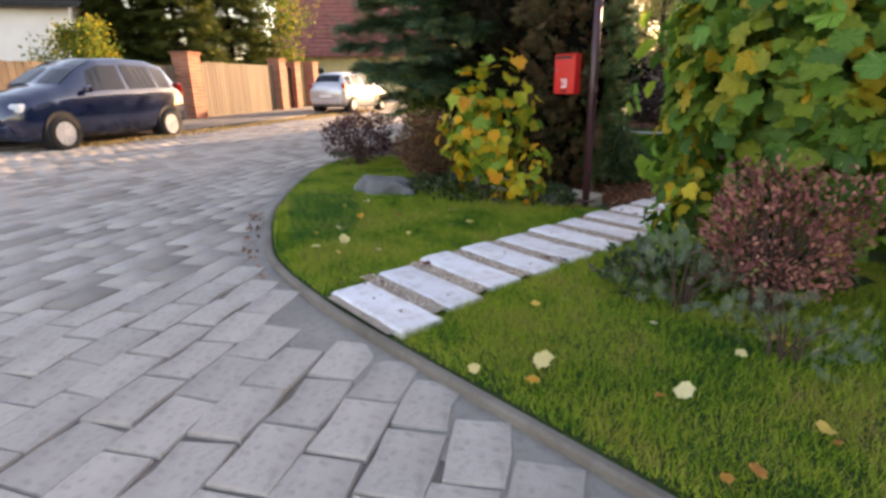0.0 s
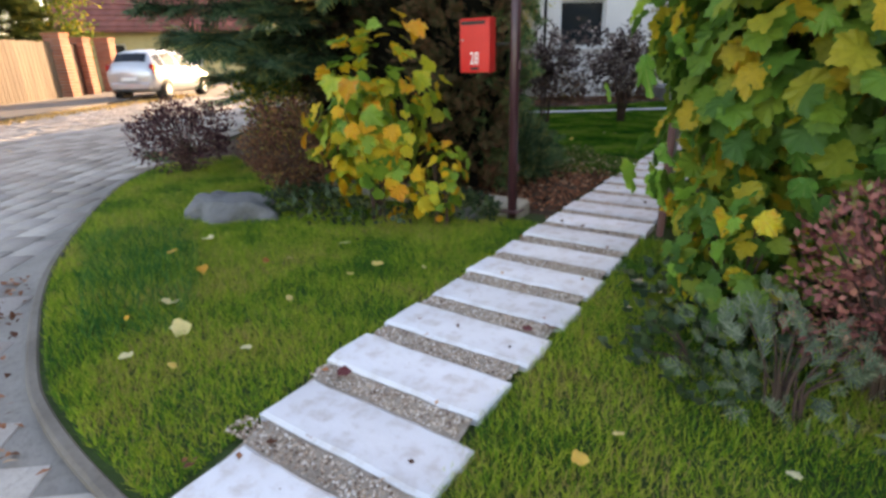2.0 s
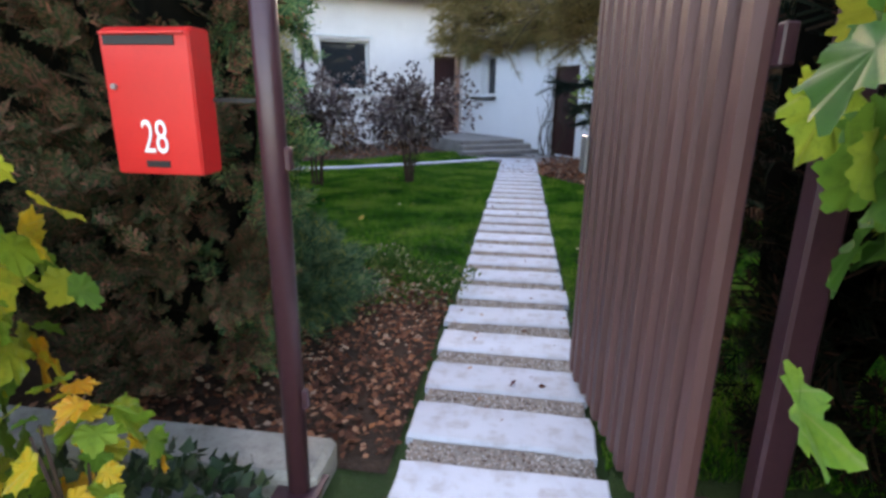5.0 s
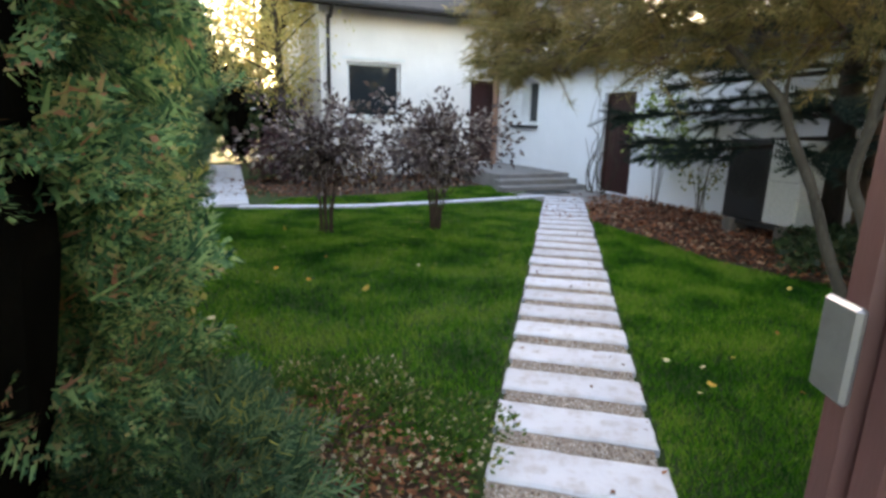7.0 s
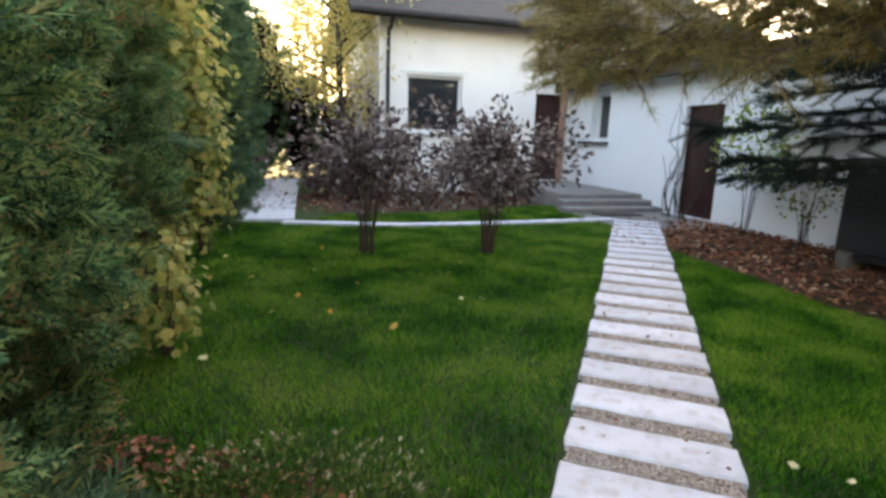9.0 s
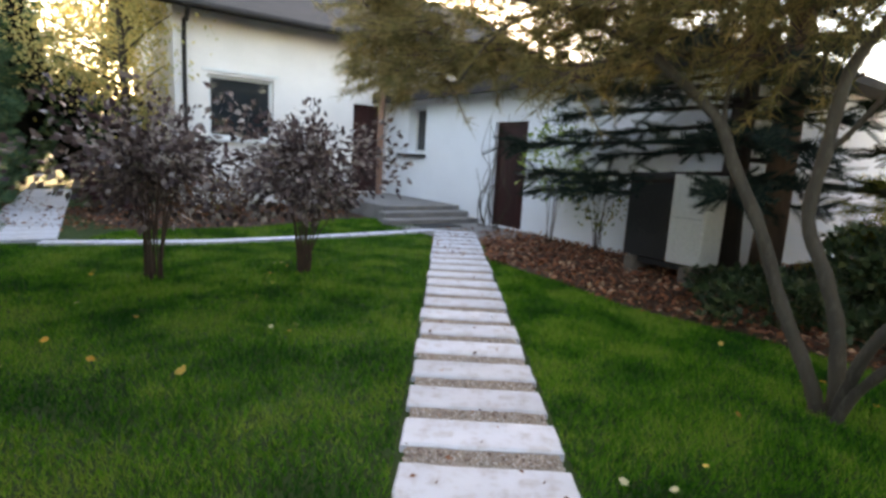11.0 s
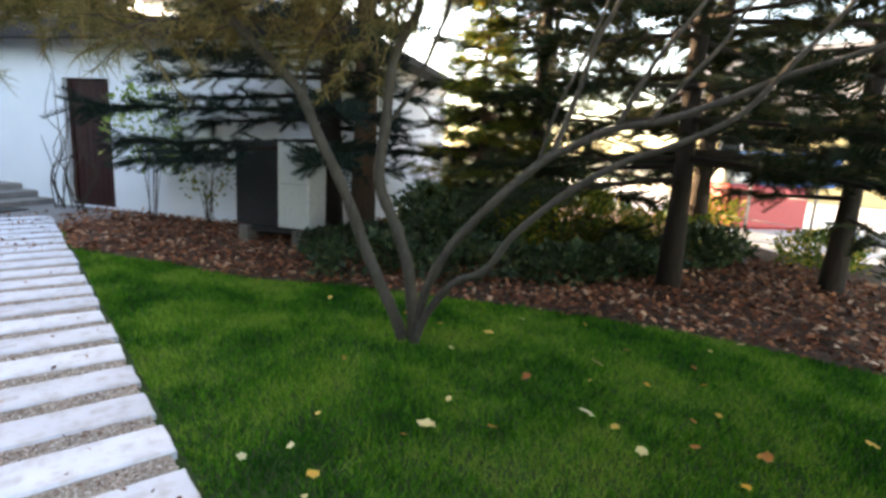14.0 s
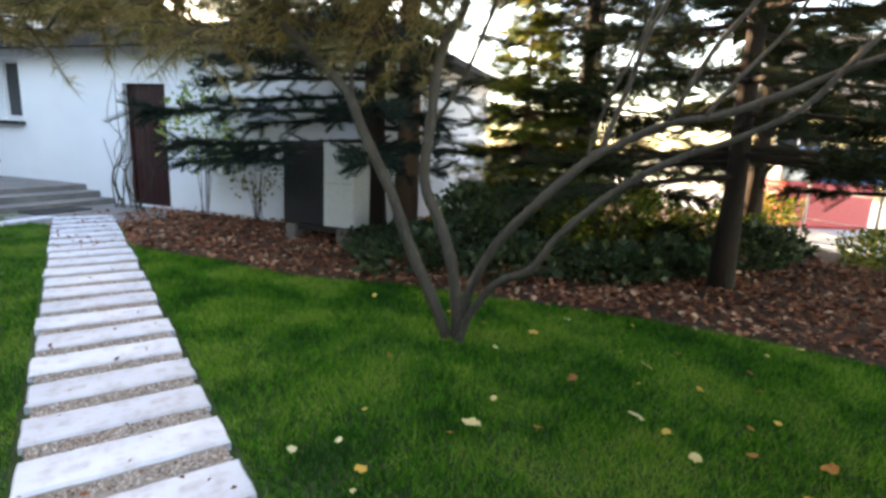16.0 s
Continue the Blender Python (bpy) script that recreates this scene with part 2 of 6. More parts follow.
F_THUJA_BROWN = foliage("browned_thuja_spray", [(0.0, (0.025, 0.05, 0.022)), (0.4, (0.07, 0.085, 0.038)), (0.65, (0.13, 0.075, 0.045)), (1.0, (0.28, 0.115, 0.075))], 0.8, 0.15, patch=0.2, patch_scale=1.5)
# near-black thuja copy: the hedge's shade is put into the leaf colour
F_THUJA_SHADED = foliage("shaded_thuja_spray", [(0.0, (0.008, 0.014, 0.008)), (0.5, (0.016, 0.02, 0.011)), (0.85, (0.045, 0.026, 0.016)), (1.0, (0.10, 0.045, 0.03))], 0.8, 0.05, patch=0.2, patch_scale=1.5)
F_GOLD = foliage("golden_conifer_spray", [(0.0, (0.10, 0.16, 0.04)), (0.35, (0.24, 0.29, 0.06)), (0.7, (0.5, 0.44, 0.08)), (1.0, (0.66, 0.44, 0.07))], 0.6, 0.35, patch=0.2, patch_scale=1.2)
F_SPRUCE = foliage("blue_spruce_needles", [(0.0, (0.009, 0.02, 0.017)), (0.5, (0.018, 0.036, 0.03)), (1.0, (0.05, 0.075, 0.06))], 0.7, 0.1, patch=0.15)
F_FIR = foliage("fir_needles", [(0.0, (0.011, 0.022, 0.011)), (0.5, (0.022, 0.038, 0.018)), (0.85, (0.042, 0.046, 0.022)), (1.0, (0.10, 0.07, 0.03))], 0.7, 0.1, patch=0.2)
F_PINE = foliage("soft_pine_needles", [(0.0, (0.12, 0.13, 0.055)), (0.4, (0.22, 0.195, 0.08)), (0.75, (0.36, 0.28, 0.12)), (1.0, (0.45, 0.33, 0.14))], 0.7, 0.5, patch=0.2)
F_JUNIPER = foliage("juniper_spray", [(0.0, (0.025, 0.07, 0.04)), (0.5, (0.07, 0.15, 0.08)), (0.85, (0.15, 0.23, 0.12)), (1.0, (0.28, 0.28, 0.08))], 0.7, 0.2, patch=0.2)
F_PURPLE = foliage("purple_barberry_leaf", [(0.0, (0.045, 0.022, 0.03)), (0.5, (0.10, 0.045, 0.055)), (0.85, (0.17, 0.09, 0.09)), (1.0, (0.26, 0.15, 0.13))], 0.6, 0.2, patch=0.15)
F_RED = foliage("red_barberry_leaf", [(0.0, (0.12, 0.045, 0.045)), (0.4, (0.25, 0.085, 0.08)), (0.75, (0.42, 0.15, 0.13)), (0.92, (0.55, 0.24, 0.18)), (1.0, (0.22, 0.24, 0.08))], 0.55, 0.25, patch=0.2, patch_scale=3)
F_RUST = foliage("rust_spirea_leaf", [(0.0, (0.07, 0.035, 0.03)), (0.5, (0.16, 0.075, 0.05)), (0.8, (0.26, 0.12, 0.06)), (1.0, (0.2, 0.2, 0.06))], 0.65, 0.2, patch=0.2)
F_SILVERLEAF = foliage("silver_leaf", [(0.0, (0.08, 0.12, 0.075)), (0.6, (0.15, 0.2, 0.14)), (1.0, (0.24, 0.27, 0.2))], 0.7, 0.15, patch=0.1)
F_AZALEA = foliage("dusky_azalea_leaf", [(0.0, (0.045, 0.028, 0.032)), (0.4, (0.10, 0.066, 0.068)), (0.75, (0.19, 0.14, 0.13)), (1.0, (0.42, 0.37, 0.36))], 0.45, 0.2, patch=0.2)
F_IVY = foliage("ivy_leaf", [(0.0, (0.018, 0.04, 0.018)), (0.6, (0.035, 0.07, 0.028)), (1.0, (0.10, 0.12, 0.05))], 0.45, 0.15, patch=0.15)
F_GREEN = foliage("garden_tree_leaf", [(0.0, (0.05, 0.10, 0.02)), (0.5, (0.11, 0.16, 0.03)), (0.8, (0.28, 0.26, 0.04)), (1.0, (0.45, 0.3, 0.04))], 0.6, 0.4, patch=0.2)


# ---- building blocks ----
def part(name, bm, material, parent=None, label="", smooth=False):
    """One mesh from a bmesh, as a part of parent."""
    me = bpy.data.meshes.new(name)
    bm.to_mesh(me)
    bm.free()
    me.materials.append(material)
    if smooth:
        me.shade_smooth()
    ob = new(name, me)
    ob.parent = parent
    if label:
        ob["label"] = label
    return ob


def thing(name, m, label, category, group="", kind=""):
    ob = new(name)
    ob.empty_display_size = 0.1
    ob.matrix_world = m
    return tagged(ob, label, category, group, kind)


def box(bm, lo, hi, bevel=0.0, m=None):
    vs = [bm.verts.new((x, y, z)) for x in (lo[0], hi[0]) for y in (lo[1], hi[1]) for z in (lo[2], hi[2])]
    fs = [bm.faces.new([vs[i] for i in q]) for q in ((0, 1, 3, 2), (4, 6, 7, 5), (0, 4, 5, 1), (2, 3, 7, 6), (0, 2, 6, 4), (1, 5, 7, 3))]
    if bevel:
        es = list({e for f in fs for e in f.edges})
        r = bmesh.ops.bevel(bm, geom=es, offset=bevel, segments=1, affect='EDGES')
        vs = list({v for f in r["faces"] for v in f.verts} | {v for v in vs if v.is_valid})
    if m is not None:
        bmesh.ops.transform(bm, matrix=m, verts=[v for v in vs if v.is_valid])
    return bm


def boxed(lo, hi, bevel=0.0, m=None):
    return box(bmesh.new(), lo, hi, bevel, m)


def tube(bm, pts, radii, n=8):
    """A tapered limb along points."""
    pts = [Vector(p) for p in pts]
    rings = []
    side = Vector((1, 0, 0))
    for i, p in enumerate(pts):
        d = (pts[min(i + 1, len(pts) - 1)] - pts[max(i - 1, 0)]).normalized()
        a = (side - d * side.dot(d))
        a = a.normalized() if a.length > 0.05 else d.orthogonal().normalized()
        side, b = a, d.cross(a)
        rings.append([bm.verts.new(p + (a * math.cos(2 * math.pi * k / n) + b * math.sin(2 * math.pi * k / n)) * radii[i]) for k in range(n)])
    for r0, r1 in zip(rings, rings[1:]):
        for k in range(n):
            bm.faces.new((r0[k], r0[(k + 1) % n], r1[(k + 1) % n], r1[k]))
    bm.faces.new(rings[0][::-1])
    bm.faces.new(rings[-1])
    return bm


def smooth_path(pts, per=4):
    """A rounded line through points."""
    pts = [Vector(p) for p in pts]
    out = []
    for i in range(len(pts) - 1):
        p0, p1, p2, p3 = pts[max(i - 1, 0)], pts[i], pts[i + 1], pts[min(i + 2, len(pts) - 1)]
        for k in range(per):
            t = k / per
            out.append(0.5 * (2 * p1 + (p2 - p0) * t + (2 * p0 - 5 * p1 + 4 * p2 - p3) * t * t + (3 * p1 - p0 - 3 * p2 + p3) * t ** 3))
    return out + [pts[-1]]


def raw_mesh(name, verts, faces_flat, sizes, material):
    me = bpy.data.meshes.new(name)
    nf = len(sizes)
    me.vertices.add(len(verts))
    me.vertices.foreach_set("co", np.asarray(verts, np.float32).ravel())
    me.loops.add(len(faces_flat))
    me.loops.foreach_set("vertex_index", np.asarray(faces_flat, np.int32))
    me.polygons.add(nf)
    starts = np.concatenate(([0], np.cumsum(sizes)[:-1]))
    me.polygons.foreach_set("loop_start", starts.astype(np.int32))
    me.update(calc_edges=True)
    me.materials.append(material)
    return me


# leaf shapes, lying in xy with the stalk at the origin and the tip towards +y
def star_leaf(tips):
    out = [(0.0, 0.0)]
    for k, (a, r) in enumerate(tips):
        out.append((r * math.sin(radians(a)), 0.3 + r * math.cos(radians(a))))
    return out


MAPLE = star_leaf([(150, .38), (124, .44), (104, .56), (86, .50), (70, .57), (52, .68), (36, .56), (19, .63), (0, .76), (-19, .63), (-36, .56), (-52, .68), (-70, .57), (-86, .50), (-104, .56), (-124, .44), (-150, .38)])


def leaf_template(kind):
    """Points and faces of one leaf or spray."""
    if kind == "maple":
        edge_pts = []
        for (x0, y0), (x1, y1) in zip(MAPLE, MAPLE[1:] + MAPLE[:1]):
            edge_pts.append((x0, y0))
            if (x0, y0) != (0.0, 0.0) and (x1, y1) != (0.0, 0.0):
                mx, my = (x0 + x1) / 2, (y0 + y1) / 2 - 0.3
                edge_pts += [(mx * 1.04 + 0.2 * (x0 - x1) * 0.5, my * 1.04 + 0.3 + 0.2 * (y0 - y1) * 0.5), (mx * 0.92, my * 0.92 + 0.3)]
        o = [(x, y, 0.16 * abs(x) - 0.22 * y * y + 0.05 * math.sin(9 * math.atan2(x, y - 0.3))) for x, y in edge_pts]
        n = len(o)
        v = o + [(0, 0.3, -0.02)]
        f = [(n, i, (i + 1) % n) for i in range(n)]
        return np.array(v), f
    if kind == "oval":
        return np.array([(0, 0, 0), (0.3, 0.45, 0.06), (0, 1, -0.08), (-0.3, 0.45, 0.06), (0, 0.45, 0)]), [(0, 1, 4), (1, 2, 4), (2, 3, 4), (3, 0, 4)]
    if kind == "ivy":
        return np.array([(0, 0, 0), (0.45, 0.25, 0.05), (0.25, 0.55, 0), (0, 1, -0.1), (-0.25, 0.55, 0), (-0.45, 0.25, 0.05)]), [(0, 1, 2), (0, 2, 3), (0, 3, 4), (0, 4, 5)]
    if kind == "pebble":
        return np.array([(0.42, 0, 0), (0, 0.5, 0.05), (-0.4, 0.05, 0), (0.04, -0.46, 0), (0.05, 0.05, 0.3), (0, 0, -0.3)]), [(0, 1, 4), (1, 2, 4), (2, 3, 4), (3, 0, 4), (1, 0, 5), (2, 1, 5), (3, 2, 5), (0, 3, 5)]
    if kind == "blade":
        return np.array([(-0.5, 0, 0), (0.5, 0, 0), (0.1, 1, 0.3)]), [(0, 1, 2)]
    if kind == "fan":      # scale-leaf spray: branching flat twig
        v, f = [], []
        for a, s, l in ((0, 0, 1.0), (42, 0.12, 0.5), (-42, 0.18, 0.52), (40, 0.3, 0.5), (-40, 0.38, 0.46), (40, 0.48, 0.4), (-40, 0.56, 0.36), (36, 0.66, 0.28), (-36, 0.74, 0.24)):
            dx, dy = math.sin(radians(a)), math.cos(radians(a))
            b = len(v)
            w = 0.026
            v += [(-dy * w, s + dx * w, 0), (dy * w, s - dx * w, 0), (dx * l + dy * w * .8, s + dy * l - dx * w * .8, -0.1 * l), (dx * l - dy * w * .8, s + dy * l + dx * w * .8, -0.1 * l)]
            f += [(b, b + 1, b + 2, b + 3)]
        return np.array(v), f
    if kind == "frond":    # a lacier spray, with side scales on each twiglet
        v, f = [], []

        def leaflet(px, py, a, l, w):
            dx, dy = math.sin(a), math.cos(a)
            b = len(v)
            v.extend([(px - dy * w, py + dx * w, 0), (px + dy * w, py - dx * w, 0.02), (px + dx * l, py + dy * l, -0.12 * l)])
            f.append((b, b + 1, b + 2))

        for k in range(9):
            s, sgn = 0.06 + 0.1 * k, 1 if k % 2 else -1
            l, a = 0.55 * (1.05 - 0.75 * s), sgn * radians(46 - 12 * s)
            leaflet(0, s, a, l, 0.04)
            for q in (0.3, 0.6):
                for e in (-1, 1):
                    leaflet(math.sin(a) * l * q, s + math.cos(a) * l * q, a + e * 0.75, l * 0.42 * (1.2 - q), 0.034)
        leaflet(0, 0, 0.0, 1.0, 0.02)
        return np.array(v), f
    # needles: a twig with needles to both sides and above
    v, f = [], []
    for i in range(9):
        y = 0.08 + 0.1 * i
        for sx, sz in ((1, 0.1), (-1, 0.1), (0.35, 0.8), (-0.35, 0.8)):
            b = len(v)
            l = 0.22 * (1.1 - 0.5 * y)
            v += [(0, y - 0.03, 0), (0, y + 0.03, 0), (sx * l, y + l * 0.7, sz * l)]
            f += [(b, b + 1, b + 2)]
    b = len(v)
    v += [(-0.02, 0, 0), (0.02, 0, 0), (0, 1, 0)]
    f += [(b, b + 1, b + 2)]
    return np.array(v), f


def scatter(name, kind, place, aim, size, material, roll=None, seed=0):
    """Many leaves as one mesh: at place, stalk to tip along aim, of that size."""
    rng = np.random.default_rng(seed)
    tv, tf = leaf_template(kind)
    place, aim, size = np.asarray(place, float), np.asarray(aim, float), np.asarray(size, float)
    n = len(place)
    y = aim / (np.linalg.norm(aim, axis=1, keepdims=True) + 1e-9)
    up = rng.normal(0, 1, (n, 3)) if roll is None else np.asarray(roll, float) + rng.normal(0, 0.25, (n, 3))
    x = np.cross(y, up)
    x /= np.linalg.norm(x, axis=1, keepdims=True) + 1e-9
    z = np.cross(x, y)
    sz = np.broadcast_to(size.reshape(n, -1), (n, 3)) if size.ndim > 1 else np.repeat(size[:, None], 3, 1)
    v = (tv[None, :, 0:1] * x[:, None] * sz[:, None, 0:1] + tv[None, :, 1:2] * y[:, None] * sz[:, None, 1:2] + tv[None, :, 2:3] * z[:, None] * sz[:, None, 2:3]) + place[:, None]
    k = len(tv)
    ff = np.concatenate([np.array(q) for q in tf])
    flat = (ff[None] + (np.arange(n) * k)[:, None]).ravel()
    sizes = np.tile(np.array([len(q) for q in tf]), n)
    return raw_mesh(name, v.reshape(-1, 3), flat, sizes, material)


def add_mesh(name, me, parent=None, label=""):
    ob = new(name, me)
    ob.parent = parent
    if label:
        ob["label"] = label
    return ob


# ---- ground, road, path ----
def inside_poly(px, py, poly):
    """Which of the points lie inside a polygon."""
    inside = np.zeros(len(px), bool)
    j = len(poly) - 1
    for i in range(len(poly)):
        (xi, yi), (xj, yj) = poly[i], poly[j]
        with np.errstate(divide='ignore', invalid='ignore'):
            cut = ((yi > py) != (yj > py)) & (px < (xj - xi) * (py - yi) / (yj - yi + 1e-12) + xi)
        inside ^= cut
        j = i
    return inside


def sheet(name, poly, z, material, label="", category="", depth=0.0):
    bm = bmesh.new()
    f = bm.faces.new([bm.verts.new((x, y, z)) for x, y in poly])
    if f.normal.z < 0:
        f.normal_flip()
    bm.normal_update()
    if f.normal.z < 0:
        f.normal_flip()
    if depth:
        r = bmesh.ops.extrude_face_region(bm, geom=[f])
        bmesh.ops.translate(bm, verts=[v for v in r["geom"] if isinstance(v, bmesh.types.BMVert)], vec=(0, 0, -depth))
    bmesh.ops.recalc_face_normals(bm, faces=bm.faces)
    ob = part(name, bm, material)
    return tagged(ob, label, category, "", "structure")


ground = sheet("ground", [(-400, -400), (400, -400), (400, 400), (-400, 400)], -0.14, M_EARTH, "wide earth and grass beyond the plots", "ground")

KERB = smooth_path([(6.0, 3.5, 0), (2.0, 3.3, 0), (-0.55, 3.16, 0), (-2.0, 3.09, 0), (-2.6, 3.09, 0), (-3.25, 3.15, 0), (-3.75, 3.28, 0), (-4.7, 3.68, 0), (-5.6, 4.22, 0), (-6.7, 5.0, 0), (-7.5, 5.8, 0), (-9.2, 8.2, 0), (-12.5, 13.0, 0), (-20, 24, 0), (-34, 42, 0)], 5)
FAR_KERB = [(-9.5, -14.0), (-11.9, -2.0), (-13.9, 3.0), (-15.2, 5.6), (-17.3, 8.8), (-20.5, 12.9), (-28, 23), (-42, 42)]
ROAD_Z = -0.055


def road_rise(x):
    return 0.012 * max(0.0, -x - 7.0)


def lift(ob, cuts):
    """Lets a flat sheet follow the gentle rise of the street."""
    bm = bmesh.new()
    bm.from_mesh(ob.data)
    for x in cuts:
        bmesh.ops.bisect_plane(bm, geom=bm.verts[:] + bm.edges[:] + bm.faces[:], plane_co=(x, 0, 0), plane_no=(1, 0, 0))
    for v in bm.verts:
        v.co.z += road_rise(v.co.x)
    bm.to_mesh(ob.data)
    bm.free()


road_poly = [(p.x, p.y) for p in KERB] + [(x, y) for x, y in FAR_KERB[::-1]] + [(8, -14)]
road = sheet("road", road_poly, ROAD_Z, M_JOINT, "grey stone block paved lane with dark joints", "road")
lift(road, (-7, -14, -22))
pave_poly = FAR_KERB + [(-46, 42), (-31.5, 22), (-24.5, 12.6), (-20.2, 7.0), (-17.0, 0.5), (-13.5, -14)]
pavement = sheet("pavement", pave_poly, 0.03, M_KERB, "worn concrete pavement across the lane", "pavement", 0.15)
lift(pavement, (-7, -14, -22))
tagged(add_mesh("leaf_drift", scatter("leaf_drift", "oval", [(-14.2 - 0.62 * s + random.gauss(0.25, 0.28), 4.2 + 0.95 * s + random.gauss(0, 0.2), -0.02 + road_rise(-14.2 - 0.62 * s)) for s in [random.random() ** 1.2 * 12 - 1 for _ in range(2600)]], np.random.default_rng(5).normal(0, 1, (2600, 3)) * (1, 1, 0.25), np.random.default_rng(6).uniform(0.05, 0.1, 2600), foliage("street_litter", [(0.0, (0.4, 0.26, 0.1)), (1.0, (0.6, 0.42, 0.18))], 0.7, 0.1), seed=7)), "yellow leaves drifted along the far kerb", "leaves", "", "stuff")

kb = bmesh.new()
prev = None
for i, p in enumerate(KERB):
    d = (KERB[min(i + 1, len(KERB) - 1)] - KERB[max(i - 1, 0)]).normalized()
    nrm = Vector((d.y, -d.x, 0))        # towards the garden
    ring = [kb.verts.new(p + nrm * a + Vector((0, 0, z + road_rise(p.x)))) for a, z in ((0, -0.14), (0, -0.008), (0.01, 0.002), (0.038, 0.002), (0.046, -0.008), (0.046, -0.14))]
    if prev:
        for a in range(5):
            kb.faces.new((prev[a], ring[a], ring[a + 1], prev[a + 1]))
    prev = ring
bmesh.ops.recalc_face_normals(kb, faces=kb.faces)
kerb = tagged(part("kerb", kb, M_KERB), "weathered concrete edging kerb along the verge", "kerb", "", "structure")

ap = bmesh.new()
prev = None
for i, p in enumerate(KERB):
    d = (KERB[min(i + 1, len(KERB) - 1)] - KERB[max(i - 1, 0)]).normalized()
    nrm = Vector((d.y, -d.x, 0))
    pair = [ap.verts.new(p - nrm * a + Vector((0, 0, ROAD_Z + z + road_rise(p.x)))) for a, z in ((0.0, 0.012), (0.16 + 0.05 * math.sin(i * 1.3), 0.01), (0.3, 0.006), (0.3, -0.05))]
    if prev:
        for a in range(3):
            ap.faces.new((prev[a], prev[a + 1], pair[a + 1], pair[a]))
    prev = pair
bmesh.ops.recalc_face_normals(ap, faces=ap.faces)
tagged(part("kerb_apron", ap, surface("apron_cement", (0.28, 0.255, 0.235), (0.22, 0.2, 0.185), (0.13, 0.115, 0.105), 2.5, 30, 0.9, bump=0.7, stain=0.6)), "worn cement strip between kerb and blocks", "kerb", "", "structure")

PX0, PX1 = -2.69, -1.99            # edges of the garden path
PITCH, SLAB0, SLAB_D = 0.365, 3.19, 0.245
GATE_Y = 6.1
VERGE = [(p.x, p.y + 0.03) for p in KERB if p.x > -12 and p.x < 3.5]
verge_poly = VERGE + [(-13.0, 14.0), (-7.5, 9.0), (-5.0, 6.35), (3.5, 6.35)]
verge = sheet("verge_lawn", verge_poly, -0.012, M_SOIL_GRASS, "rough green verge lawn scattered with leaves", "lawn", 0.1)
BED_EDGE = [(-1.95, 16.2), (-1.97, 15.0), (-1.95, 13.85), (-1.6, 13.25), (-1.27, 12.8), (-0.9, 12.0), (-0.5, 11.6), (-0.14, 11.28), (0.3, 10.7), (0.7, 10.15), (1.17, 9.4), (1.52, 8.7), (1.7, 8.05), (1.9, 6.4)]
garden_poly = [(-40, 6.35), (30, 6.35), (30, 40), (-40, 40)]
garden = sheet("garden_ground", garden_poly, -0.016, M_SOIL_GRASS, "fresh green lawn round the house", "lawn", 0.1)
bed = sheet("mulch_bed", BED_EDGE + [(9, 6.4), (10, 14), (4, 20), (-1.2, 17.0)], -0.006, M_MULCH, "brown mulch bed strewn with dead leaves", "flower bed")
gate_bed = sheet("gate_bed", [(-2.72, 6.3), (-2.72, 7.9), (-2.95, 8.1), (-3.9, 8.0), (-4.7, 8.2), (-5.7, 8.9), (-7.3, 10.7), (-8.4, 12.7), (-9, 13.4), (-12, 13.4), (-8, 6.4)], -0.005, M_MULCH, "brown needle-strewn bed by the gate", "flower bed")
far_bed = sheet("house_bed", [(-7.0, 14.6), (-5.5, 15.6), (-4.6, 17.1), (-3.6, 18.0), (-4.4, 20.4), (-8.2, 18.4), (-9.4, 16.4)], -0.004, M_MULCH, "planting bed along the house wall", "flower bed")
side_bed = sheet("side_bed", [(-12, 13.4), (-8.3, 13.4), (-12.5, 19.5), (-16, 19.5)], -0.003, M_MULCH, "leaf-strewn bed beside the side path", "flower bed")

path_base = sheet("path_bed", [(PX0 + 0.19, 3.14), (PX1 + 0.1, 3.14), (PX1 - 0.02, 3.95), (PX1 - 0.02, 16.9), (PX0 + 0.02, 16.9), (PX0 + 0.03, 3.9)], 0.012, M_GRAVEL, "brown gravel bed between the path slabs", "path")


def pebbles(n, x0, x1, y0, y1, z, seed):
    rng = np.random.default_rng(seed)
    rows = rng.integers(0, int((y1 - y0) / PITCH), n)
    p = np.stack([rng.uniform(x0, x1, n), SLAB0 + SLAB_D + rows * PITCH + rng.uniform(0.012, PITCH - SLAB_D - 0.012, n), np.full(n, z)], 1)
    return p, rng.normal(0, 1, (n, 3)), rng.uniform(0.009, 0.021, n)


M_PEB = foliage("pebble_grains", [(0.0, (0.17, 0.11, 0.085)), (0.4, (0.46, 0.34, 0.27)), (0.75, (0.64, 0.52, 0.44)), (1.0, (0.76, 0.7, 0.66))], 0.9, 0, patch=0.0)
tagged(add_mesh("path_gravel", scatter("path_gravel", "pebble", *pebbles(17000, PX0 + 0.02, PX1 - 0.02, 3.2, 12.5, 0.012, 11), M_PEB, seed=12)), "small brown and white gravel between slabs", "gravel", "", "stuff")


